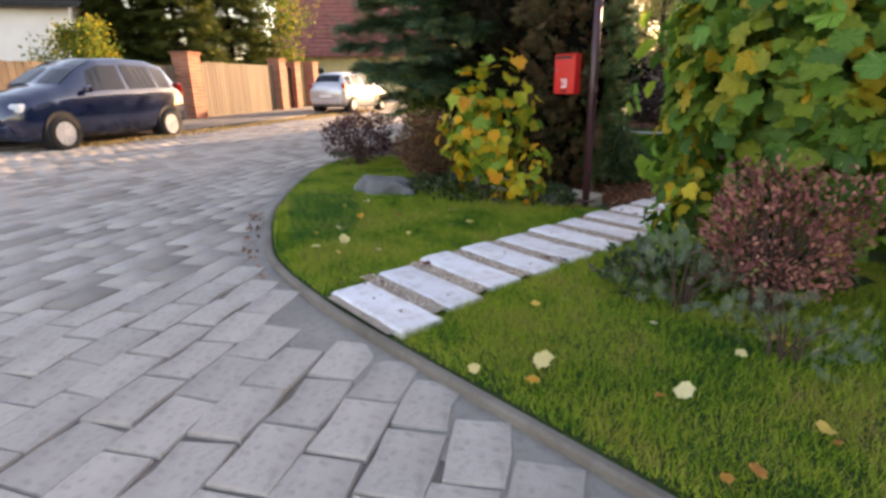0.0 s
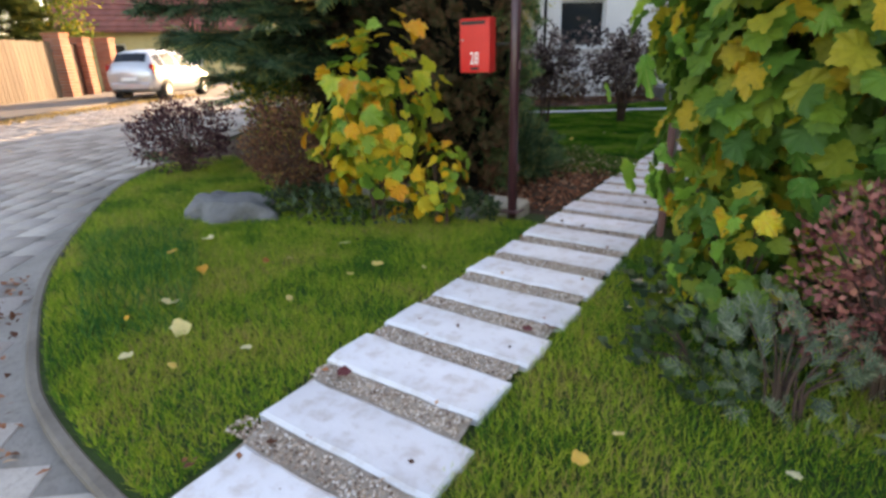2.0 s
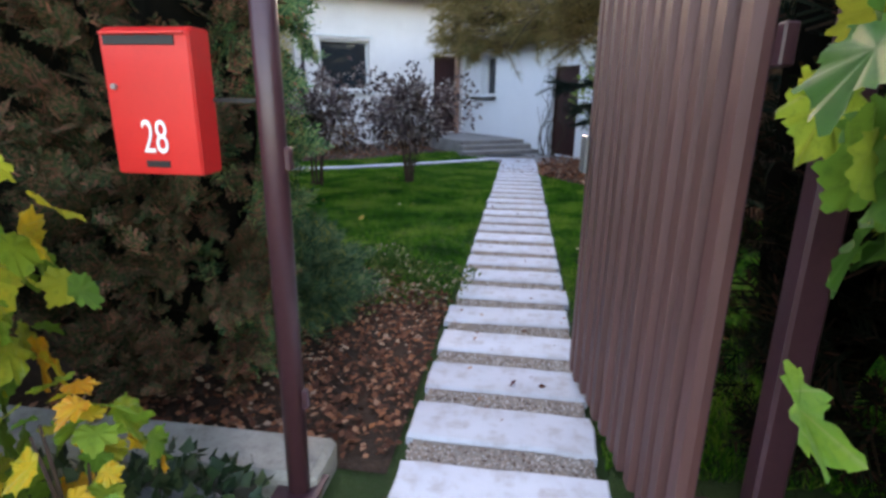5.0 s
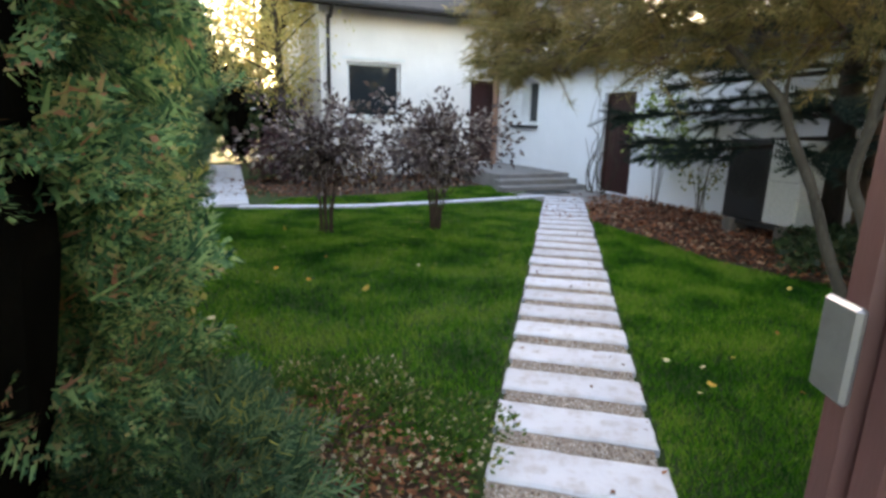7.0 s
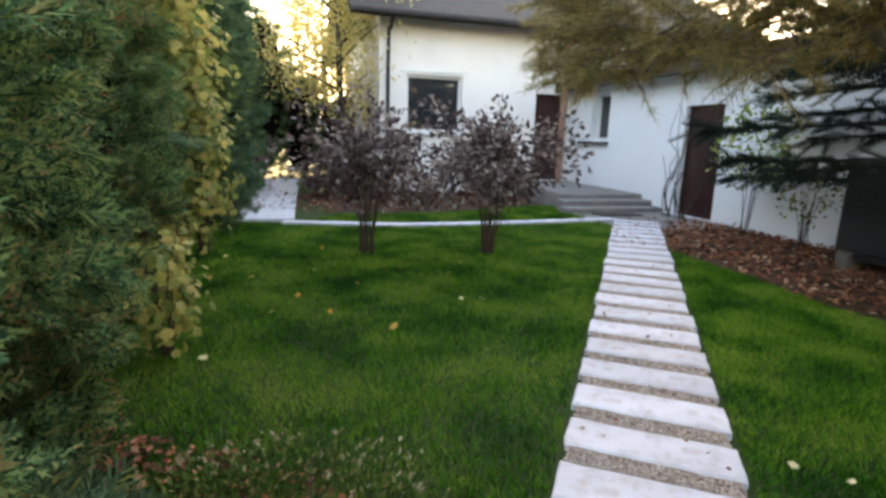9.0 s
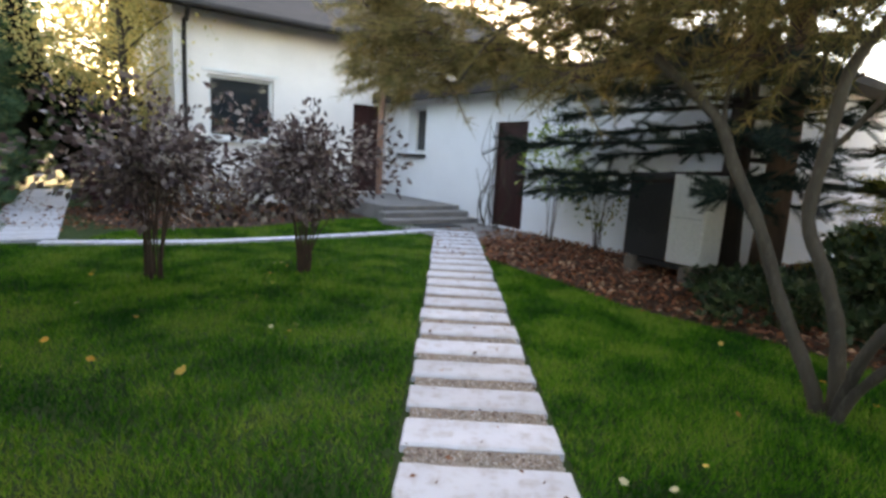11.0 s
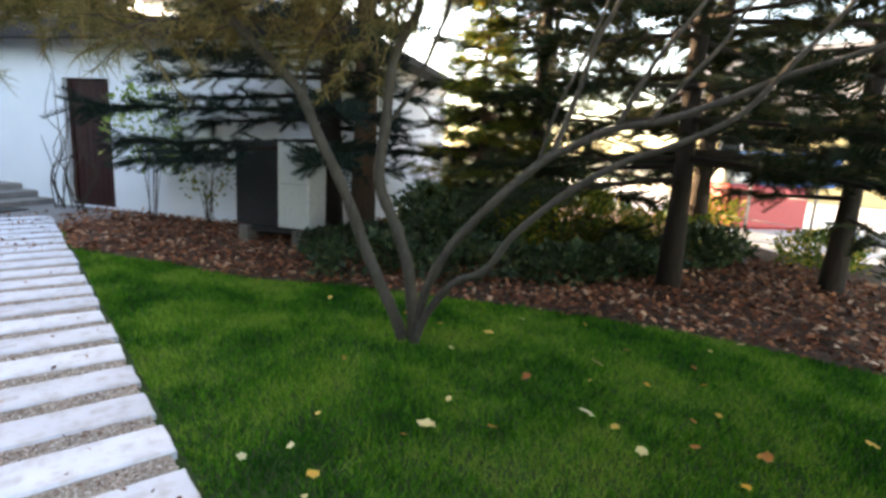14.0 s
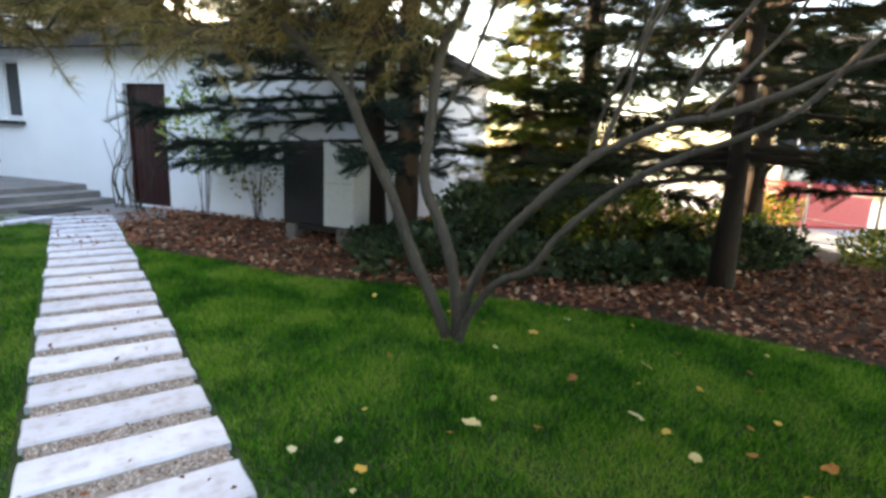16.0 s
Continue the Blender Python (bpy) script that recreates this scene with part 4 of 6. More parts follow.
    tagged(part("twig_mass", twigs, M_TWIG, t), kind="stuff")
    n = len(place)
    size = np.stack([np.full(n, 0.007), rng.uniform(0.09, 0.15, n), np.full(n, 0.03)], 1)
    add_mesh("needles", scatter("needles", "blade", place, aim, size, F_PINE, seed=3), t, "soft brownish-green needles")
    return t


limb_tree()


def conifer(name, x, y, h, r, z0, label, leaf, bark, tiers, per, trunk_r=0.12, droop=0.25, spray=0.34, seed=0, lean=0.0, kind="needle", side=None, taper=1.0, fill=9):
    """A trunk with whorls of boughs, each carrying side sprays."""
    rng = np.random.default_rng(seed)
    t = thing(name, pose(x, y, 0), label, "tree")
    line = [(lean * k / 8 * h * 0.1 + rng.normal(0, 0.01), rng.normal(0, 0.01), -0.1 + (h + 0.1) * k / 8) for k in range(9)]
    part("trunk", tube(bmesh.new(), line, [trunk_r * (1.25 if k == 0 else 1 - 0.8 * k / 8) for k in range(9)], 10), bark, t, smooth=True)
    boughs = bmesh.new()
    place, aim, roll = [], [], []
    for i in range(tiers):
        f = i / max(1, tiers - 1)
        z = z0 + (h - z0) * f ** 0.9
        length = r * (1 - f * 0.92) ** taper
        a0 = rng.uniform(0, 6.28)
        for k in range(per):
            a = a0 + 2 * math.pi * k / per + rng.normal(0, 0.15)
            L = length * rng.uniform(0.75, 1.1)
            if side is not None and math.cos(a - side) < -0.2:
                L *= 0.45
            pts = []
            zz = z + rng.normal(0, 0.13)
            for s in np.linspace(0.03, 1, 6):
                pts.append(np.array((math.cos(a) * L * s + line[0][0], math.sin(a) * L * s, zz - droop * L * (s ** 1.6) * 0.6 + 0.12 * L * s * s)))
            tube(boughs, pts, [0.022 * (1 - 0.85 * s) * (0.5 + length / 2) for s in np.linspace(0, 1, 6)], 5)
            m = max(5, int(fill * L / spray * 1.2))
            for s in np.sqrt(rng.uniform(0.03, 1.0, m)):
                j = min(4, int(s * 5))
                w = s * 5 - j
                p = pts[j] * (1 - w) + pts[j + 1] * w
                d = pts[j + 1] - pts[j]
                d = d / np.linalg.norm(d)
                nrm = np.cross(d, (0, 0, 1))
                sgn = rng.choice((-1, 1))
                place.append(p + nrm * sgn * rng.uniform(0, 0.15) * L * (1 - s) + rng.normal(0, 0.015, 3))
                aim.append(d * rng.uniform(0.5, 1.1) + nrm * sgn * rng.uniform(0.3, 1.1) + (0, 0, rng.normal(-0.12, 0.3)))
                roll.append((0, 0, 1))
    tagged(part("branchwork", boughs, bark, t), kind="stuff")
    n = len(place)
    add_mesh("foliage", scatter("foliage", kind, place, aim, rng.uniform(0.7, 1.2, n) * spray, leaf, roll, seed), t)
    return t


conifer("spruce_tree", 0.83, 13.6, 6.5, 2.7, 1.2, "tall dark spruce with layered blue-green boughs before the wing", F_SPRUCE, M_BARKDARK, 17, 9, 0.17, 0.3, 0.36, 31, side=2.8, fill=7)


def shell_points(rng, n, c, r, lo=0.55, zmin=None, bumps=0.25):
    """Points in the outer shell of an uneven, lumpy ellipsoid, with outward directions."""
    d = rng.normal(0, 1, (n, 3))
    d /= np.linalg.norm(d, axis=1, keepdims=True)
    k = rng.uniform(0, 6.28, 6)
    lump = 1 + bumps * (np.sin(3 * np.arctan2(d[:, 1], d[:, 0]) + k[0] + 2.5 * d[:, 2]) * 0.5 + np.sin(5 * d[:, 0] * 2 + k[1]) * 0.3 + np.sin(6 * d[:, 2] + k[2] + 4 * d[:, 1]) * 0.4)
    s = rng.uniform(lo ** 3, 1, n) ** (1 / 3) * lump
    p = np.asarray(c) + d * np.asarray(r) * s[:, None]
    if zmin is not None:
        keep = p[:, 2] > zmin
        return p[keep], d[keep]
    return p, d


def stems(bm, rng, n, spread, h, r, base=0.08):
    for k in range(n):
        a = rng.uniform(0, 6.28)
        q = rng.uniform(0.25, 1.0)
        p0 = (math.cos(a) * base * rng.uniform(0, 1), math.sin(a) * base * rng.uniform(0, 1), -0.03)
        p2 = (math.cos(a) * spread * q, math.sin(a) * spread * q, h * rng.uniform(0.6, 1.0))
        p1 = (p2[0] * 0.35 + p0[0] * 0.3, p2[1] * 0.35 + p0[1] * 0.3, p2[2] * 0.5)
        line = smooth_path([p0, p1, p2], 3)
        tube(bm, line, [r * (1 - 0.7 * i / (len(line) - 1)) for i in range(len(line))], 5)
    return bm


def leaves_kind(o):
    return tagged(o, kind="stuff")


def shrub(name, x, y, c, r, kind, size, n, leaf, label, seed, nstem=16, stem_r=0.007, up=0.5, lo=0.5, zmin=0.02, bark=None, stem_h=None):
    rng = np.random.default_rng(seed)
    t = thing(name, pose(x, y, 0), label, "shrub")
    leaves_kind(part("stem_mass", stems(bmesh.new(), rng, nstem, min(r[0], r[1]) * 0.8, stem_h or (c[2] + r[2] * 0.6), stem_r), bark or M_TWIG, t))
    p, d = shell_points(rng, n, c, r, lo, zmin)
    aim = d + rng.normal(0, 0.6, d.shape) + (0, 0, up)
    add_mesh("foliage", scatter("foliage", kind, p, aim, rng.uniform(0.65, 1.25, len(p)) * size, leaf, seed=seed), t)
    return t


def leafy_shrub(name, x, y, c, r, size, n_parts, n_inner, leaf, inner, label, seed, nstem=14, zmin=0.05, bumps=0.25):
    """Large lobed leaves: the outer ones are parts of their own, on shared meshes."""
    rng = np.random.default_rng(seed)
    t = thing(name, pose(x, y, 0), label, "shrub")
    for _ in range(nstem):
        part("stem", stems(bmesh.new(), rng, 1, min(r[0], r[1]) * 0.8, c[2] + r[2] * 0.6, 0.011), M_TWIG, t)
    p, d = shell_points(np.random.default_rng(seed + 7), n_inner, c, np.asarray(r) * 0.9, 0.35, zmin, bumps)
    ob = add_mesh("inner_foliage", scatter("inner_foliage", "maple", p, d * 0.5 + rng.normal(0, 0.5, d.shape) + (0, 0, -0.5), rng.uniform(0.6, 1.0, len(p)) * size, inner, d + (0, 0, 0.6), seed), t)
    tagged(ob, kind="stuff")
    tv, tf = leaf_template("maple")
    meshes = []
    for k in range(6):
        v = tv.copy()
        v[:, 2] += 0.12 * np.sin(v[:, 0] * 4 + k) * (0.3 + 0.1 * k) - 0.05 * k * v[:, 1] ** 2
        v[:, :2] *= 1 + 0.06 * rng.normal(0, 1, (len(v), 2))
        meshes.append(raw_mesh("leaf", v, np.concatenate([np.array(q) for q in tf]), np.full(len(tf), 3), leaf))
    p, d = shell_points(rng, int(n_parts * 1.5), c, r, 0.72, zmin, bumps)
    for k in range(min(n_parts, len(p))):
        if -2.4 < x + p[k][0] < -1.78 and y + p[k][1] < 5.35 and p[k][2] < 0.95:    # cut back beside the path
            continue
        o = new("leaf", meshes[k % 6])
        o.parent = t
        nrm = Vector(d[k] + rng.normal(0, 0.3, 3) + (0, 0, 0.35)).normalized()
        tip = Vector((d[k][0] * 0.4, d[k][1] * 0.4, -0.9)) + Vector(rng.normal(0, 0.5, 3))
        yv = (tip - nrm * tip.dot(nrm)).normalized()
        xv = yv.cross(nrm)
        s = size * rng.uniform(0.55, 1.15)
        o.matrix_local = Matrix.Translation(p[k]) @ Matrix((xv, yv, nrm)).transposed().to_4x4() @ Matrix.Diagonal((s, s, s, 1))
    return t


F_YELLOW_IN = foliage("currant_leaf_inner", [(0.0, (0.10, 0.25, 0.035)), (0.35, (0.24, 0.37, 0.04)), (0.58, (0.5, 0.46, 0.04)), (0.8, (0.72, 0.42, 0.025)), (1.0, (0.72, 0.27, 0.02))], 0.5, 0.4)
# yellow leaves, paled further to carry sunlight that the house blocks here
F_GOLDLEAF = foliage("golden_leaf", [(0.0, (0.16, 0.24, 0.07)), (0.3, (0.36, 0.4, 0.11)), (0.6, (0.64, 0.56, 0.18)), (1.0, (0.76, 0.58, 0.2))], 0.55, 0.45, True, 0.12)
F_GOLDLEAF_IN = foliage("golden_leaf_inner", [(0.0, (0.12, 0.2, 0.06)), (0.4, (0.3, 0.35, 0.1)), (0.8, (0.58, 0.5, 0.16)), (1.0, (0.68, 0.52, 0.24))], 0.55, 0.45)
F_LOW = foliage("low_cover_leaf", [(0.0, (0.03, 0.09, 0.02)), (0.6, (0.07, 0.14, 0.03)), (0.85, (0.2, 0.2, 0.06)), (1.0, (0.5, 0.42, 0.3))], 0.6, 0.2)
leafy_shrub("maple_shrub", -1.0, 5.34, (0, 0, 1.28), (1.0, 0.58, 1.15), 0.14, 300, 2800, F_MAPLE, F_MAPLE_INNER_SHADE, "large green maple shrub with leaves turning yellow", 41, 18)
leafy_shrub("currant_shrub", -3.83, 5.62, (0, 0, 0.66), (0.40, 0.33, 0.58), 0.125, 210, 260, F_YELLOW, F_YELLOW_IN, "green and yellow lobed-leaf shrub by the mailbox", 42, 10, bumps=0.75)
leafy_shrub("currant_sapling", -3.32, 5.72, (0, 0, 0.34), (0.2, 0.16, 0.3), 0.085, 42, 40, F_YELLOW, F_YELLOW_IN, "low green currant sapling at the plinth", 38, 4)
leafy_shrub("maple_sapling", -1.36, 4.98, (0, 0, 0.36), (0.34, 0.26, 0.34), 0.1, 60, 200, F_MAPLE, F_MAPLE_INNER_SHADE, "low green maple sapling beside the path", 39, 6)
shrub("red_barberry", -0.86, 4.77, (0, 0, 0.42), (0.37, 0.37, 0.36), "oval", 0.032, 3400, F_RED, "dense red barberry bush on the verge", 43, 60)
shrub("silver_bush", -1.18, 4.5, (0, 0, 0.16), (0.3, 0.24, 0.22), "fan", 0.075, 190, F_SILVERLEAF, "grey-green lacy artemisia under the maple", 44, 16, up=0.9)
shrub("silver_bush", -0.62, 4.3, (0, 0, 0.12), (0.26, 0.2, 0.16), "fan", 0.07, 110, F_SILVERLEAF, "grey-green lacy artemisia beside the barberry", 45, 12, up=0.9)
shrub("rust_spirea", -4.85, 5.72, (0, 0, 0.45), (0.42, 0.36, 0.4), "oval", 0.032, 6000, F_RUST, "rust-brown twiggy spirea bush", 46, 40, up=0.8)
shrub("purple_barberry", -7.0, 6.05, (0, 0, 0.42), (0.6, 0.5, 0.36), "oval", 0.04, 4500, F_PURPLE, "dark purple barberry bush by the kerb", 47, 40, up=0.8)
shrub("yellow_broom", -6.6, 7.3, (0, 0, 0.75), (0.6, 0.6, 0.7), "oval", 0.05, 5000, F_GREEN, "yellow-green feathery bush behind the barberry", 48, 30, up=0.8)
shrub("low_cover", -4.3, 5.5, (0, 0, 0.05), (0.75, 0.3, 0.14), "ivy", 0.05, 900, F_IVY, "low dark ground cover under the shrubs", 49, 6)
shrub("low_cover", -3.35, 5.95, (0, 0, 0.05), (0.4, 0.22, 0.16), "ivy", 0.05, 700, F_IVY, "low dark ground cover at the plinth", 50, 6)
shrub("low_cover", -1.2, 5.2, (0, 0, 0.08), (0.6, 0.4, 0.22), "ivy", 0.06, 900, F_IVY, "dark low plants under the maple", 51, 6)
# more ivy, added to darken the grass that the maple shades
shrub("low_cover", -1.45, 4.65, (0, 0, 0.06), (0.3, 0.3, 0.16), "ivy", 0.05, 380, F_IVY, "dark low plants deepening the shade beside the path", 54, 6)
shrub("low_juniper", -3.5, 7.4, (0, 0, 0.25), (0.32, 0.3, 0.32), "fan", 0.11, 1500, F_JUNIPER, "low spreading juniper beside the lawn", 52, 10)
shrub("flowering_cover", -3.35, 8.1, (0, 0, 0.06), (0.7, 0.55, 0.15), "oval", 0.03, 5500, F_LOW, "low leafy cover with pale flowers", 53, 16)


def thuja(x, y, r, h, leaf, label, seed, n=2600, fan=0.17, arc=(0.0, 6.28), kind="fan"):
    rng = np.random.default_rng(seed)
    t = thing("thuja", pose(x, y, 0), label, "conifer", "thuja hedge by the gate")
    part("trunk", tube(bmesh.new(), [(0, 0, -0.05), (0, 0, h * 0.5), (0, 0, h * 0.9)], [0.06, 0.04, 0.015], 8), M_BARKDARK, t)
    # near-black sphere: stops see-through and paints the shade within the plant
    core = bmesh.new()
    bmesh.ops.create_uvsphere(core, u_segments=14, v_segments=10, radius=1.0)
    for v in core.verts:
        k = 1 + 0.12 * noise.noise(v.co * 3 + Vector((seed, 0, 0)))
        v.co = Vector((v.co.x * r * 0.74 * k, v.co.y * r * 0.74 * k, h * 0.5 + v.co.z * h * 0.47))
    part("shade_core", core, M_CORE_SHADE, t)
    u = rng.uniform(0, 1, n)
    z = h * (0.02 + 0.97 * u)
    prof = np.minimum(1, 2.6 * (1.02 - u)) ** 0.6 * (0.9 + 0.1 * np.minimum(1, u * 6))
    a = rng.uniform(*arc, n)
    rr = r * prof * rng.uniform(0.72, 1.06, n) * (1 + 0.13 * np.sin(4 * a + z * 2.2 + seed) + 0.08 * np.sin(z * 7 + 3 * a))
    # branchlets, each with a tuft of sprays
    m = n // 16
    out = np.stack([np.cos(a[:m]), np.sin(a[:m]), rng.normal(0.35, 0.35, m)], 1)
    start = np.stack([np.cos(a[:m]) * rr[:m] * 0.86, np.sin(a[:m]) * rr[:m] * 0.86, z[:m]], 1)
    pick = rng.integers(0, m, n)
    reach = rng.uniform(0, 0.2, (n, 1)) * rng.uniform(0.5, 1.4, (m, 1))[pick]
    p = start[pick] + out[pick] * reach + rng.normal(0, 0.022, (n, 3))
    p[:, 2] = np.maximum(p[:, 2], 0.01)
    aim = out[pick] + rng.normal(0, 0.5, (n, 3))
    add_mesh("foliage", scatter("foliage", kind, p, aim, rng.uniform(0.6, 1.25, n) * fan, leaf, seed=seed), t)
    return t


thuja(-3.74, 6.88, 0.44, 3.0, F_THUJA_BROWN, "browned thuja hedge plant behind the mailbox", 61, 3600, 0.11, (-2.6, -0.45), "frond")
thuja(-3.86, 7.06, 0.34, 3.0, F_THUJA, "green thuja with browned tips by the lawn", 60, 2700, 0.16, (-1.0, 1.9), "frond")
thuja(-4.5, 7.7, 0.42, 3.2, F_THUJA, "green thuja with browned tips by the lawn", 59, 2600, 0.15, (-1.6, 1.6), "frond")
thuja(-4.4, 6.95, 0.55, 3.2, F_THUJA_SHADED, "browned thuja hedge plant beside the mailbox, coloured as in shade", 62, 6500, 0.085, (-3.0, 0.4))
thuja(-5.2, 7.3, 0.6, 3.3, F_THUJA_SHADED, "thuja hedge plant coloured as in deep shade", 63, 2600)
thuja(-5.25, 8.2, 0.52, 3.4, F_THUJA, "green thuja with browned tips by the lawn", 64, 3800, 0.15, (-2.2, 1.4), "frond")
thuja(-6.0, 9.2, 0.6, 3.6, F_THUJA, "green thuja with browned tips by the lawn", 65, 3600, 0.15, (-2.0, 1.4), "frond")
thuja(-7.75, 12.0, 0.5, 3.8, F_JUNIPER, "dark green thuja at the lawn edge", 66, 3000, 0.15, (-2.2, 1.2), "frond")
for x, y, r, h, seed, big in ((-4.95, 9.1, 0.22, 0.75, 161, 0), (-6.85, 11.1, 0.42, 3.5, 162, 1), (-6.72, 11.25, 0.34, 2.7, 163, 1), (-7.15, 11.45, 0.45, 3.8, 164, 1), (-5.9, 10.0, 0.22, 0.8, 165, 0)):
    leafy_shrub("golden_shrub", x, y, (0, 0, h * 0.5), (r, r, h * 0.52), 0.085 if big else 0.06, 150 if big else 60, 900 if big else 160, F_GOLDLEAF, F_GOLDLEAF_IN, "tall shrub with yellow and green leaves at the lawn edge" if big else "low yellow-leaved shrub at the lawn edge", seed, 6, bumps=0.6)
thuja(-7.0, 9.9, 0.55, 3.3, F_THUJA, "green thuja at the lawn edge", 67, 3000, 0.17)
thuja(-8.0, 12.7, 0.42, 4.2, F_JUNIPER, "dark green thuja beside the side path", 68, 2800, 0.2)
for i in range(5):
    thuja(-9.1 - 0.72 * i, 13.7 + 1.02 * i, 0.75, 4.2 + 0.2 * (i % 2), F_JUNIPER, "dark green thuja along the side path", 70 + i, 2000, 0.22)
conifer("juniper_tree", -5.7, 7.3, 7.0, 1.95, 1.2, "broad dark juniper with drooping blue-green boughs", F_JUNIPER, M_BARKDARK, 17, 13, 0.16, 0.28, 0.28, 81, kind="fan", side=4.0, fill=20)
# fills the dark gap right of the gate, with shade in its colour
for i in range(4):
    thuja(-0.98 + 0.72 * i, 6.3, 0.42, 2.9, F_THUJA_SHADED, "thuja hedge behind the maple, coloured as in deep shade", 170 + i, 1600, 0.17)
# two added plants that hide the lit grass beside the gate
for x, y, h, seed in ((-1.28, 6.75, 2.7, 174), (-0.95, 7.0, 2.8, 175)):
    thuja(x, y, 0.27, h, F_THUJA_SHADED, "added thuja beside the open gate, coloured as in deep shade", seed, 2200, 0.12)
thuja(-13.2, 20.6, 0.95, 4.8, F_JUNIPER, "dark green thuja closing the side path", 190, 1800, 0.25)
for x, y, h in ((-12.35, 21.3, 3.1), (-11.4, 21.9, 2.4), (-10.5, 22.5, 2.0)):
    thuja(x, y, 0.8, h, F_JUNIPER, "dark green thuja closing the side path", int(y * 10), 1400, 0.25)
thuja(-14.3, 19.2, 0.95, 4.6, F_JUNIPER, "dark green thuja closing the side path", 191, 1600, 0.25)
conifer("juniper_tree", -8.0, 9.5, 8.0, 2.2, 1.0, "dark juniper behind the hedge", F_JUNIPER, M_BARKDARK, 14, 9, 0.16, 0.45, 0.34, 82, kind="fan", fill=7)


def ball_shrub(x, y, seed, n=3400):
    """A dusky shrub on a clump of bare stems."""
    rng = np.random.default_rng(seed)
    t = thing("azalea_shrub", pose(x, y, 0), "dusky purple shrub on bare clustered stems in the lawn", "shrub", "azaleas in the lawn")
    for _ in range(15):
        part("stem", stems(bmesh.new(), rng, 1, 0.5, 1.3, 0.011, 0.1), M_TWIG, t)
    p, d = shell_points(rng, n, (0, 0, 1.06), (0.66, 0.66, 0.48), 0.25, 0.5, 0.8)
    add_mesh("foliage", scatter("foliage", "oval", p, d + rng.normal(0, 0.55, d.shape) + (0, 0, -0.25), rng.uniform(0.05, 0.1, len(p)), F_AZALEA, seed=seed), t, "drooping purple-grey leaves")
    return t


ball_shrub(-5.21, 12.04, 91, 2600)
ball_shrub(-4.0, 12.64, 92)


def broadleaf(name, x, y, h, r, leaf, label, seed, n=9000, size=0.09, zc=0.65, trunk=0.09, bark=None):
    rng = np.random.default_rng(seed)
    t = thing(name, pose(x, y, 0), label, "tree")
    part("trunk", tube(bmesh.new(), [(0, 0, -0.1), (0.05, 0.02, h * 0.3), (-0.03, 0.05, h * 0.6), (0, 0, h * 0.92)], [trunk * 1.2, trunk, trunk * 0.6, trunk * 0.15], 9), bark or M_BARK, t, smooth=True)
    limbs = bmesh.new()
    place, aim = [], []
    for k in range(26):
        a, z = rng.uniform(0, 6.28), h * rng.uniform(0.22, 0.88)
        L = r * rng.uniform(0.55, 1.1) * min(1.0, 1.7 * (1.05 - z / h) ** 0.6)
        tip = np.array((math.cos(a) * L, math.sin(a) * L, z + L * rng.uniform(0.2, 0.7)))
        line = smooth_path([(0, 0, z), tip * 0.5 + (0, 0, z * 0.5 + 0.05 * L), tip], 3)
        tube(limbs, line, [0.03 * (1 - 0.8 * i / (len(line) - 1)) for i in range(len(line))], 5)
        m = n // 26
        c = tip[None] * rng.uniform(0.45, 1.05, (m, 1)) + np.array((0, 0, z))[None] * (1 - rng.uniform(0.45, 1.05, (m, 1)))
        c = np.array((0, 0, z)) + (tip - (0, 0, z)) * rng.uniform(0.35, 1.1, (m, 1)) + rng.normal(0, 0.2 * L + 0.06, (m, 3))
        place.append(c)
        aim.append(rng.normal(0, 1, (m, 3)) + (0, 0, -0.6))
    part("limb", limbs, bark or M_BARK, t)
    place, aim = np.concatenate(place), np.concatenate(aim)
    add_mesh("crown", scatter("crown", "oval", place, aim, rng.uniform(0.7, 1.3, len(place)) * size, leaf, seed=seed), t)
    return t


F_LIME = foliage("fresh_green_leaf", [(0.0, (0.12, 0.2, 0.04)), (0.5, (0.24, 0.35, 0.08)), (1.0, (0.42, 0.46, 0.14))], 0.55, 0.4)
F_BIRCH = foliage("yellow_birch_leaf", [(0.0, (0.42, 0.42, 0.18)), (0.5, (0.66, 0.57, 0.24)), (1.0, (0.75, 0.58, 0.24))], 0.6, 0.6, patch=0.15)
broadleaf("birch_tree", -9.5, 18.8, 6.5, 1.8, F_BIRCH, "yellow-leaved birch beside the house corner", 101, 13000, 0.09)
broadleaf("birch_tree", -13.2, 24.0, 8.0, 2.2, F_BIRCH, "sunlit yellow birch beyond the side path", 102, 9000, 0.12)
shrub("dark_bush", -8.3, 16.6, (0, 0, 0.55), (0.7, 0.6, 0.55), "oval", 0.07, 3000, F_PURPLE, "dark leafy bush beside the side path", 103, 20)
shrub("dark_bush", -6.7, 16.6, (0, 0, 0.35), (0.8, 0.5, 0.4), "oval", 0.06, 2600, F_RUST, "rusty low bush under the window", 104, 20)
shrub("dark_bush", -5.3, 18.2, (0, 0, 0.3), (0.7, 0.4, 0.34), "oval", 0.06, 2200, F_RUST, "rusty low bush by the house wall", 105, 20)

shrub("wall_shrub", -0.88, 15.56, (0, 0, 1.3), (0.5, 0.4, 0.62), "oval", 0.085, 600, F_LIME, "thin green shrub against the wing wall", 106, 7, up=0.3)
shrub("wall_shrub", -0.35, 14.8, (0, 0, 0.75), (0.36, 0.3, 0.45), "oval", 0.065, 220, F_GREEN, "thin green shrub beside the heat pump", 107, 8, up=0.3)

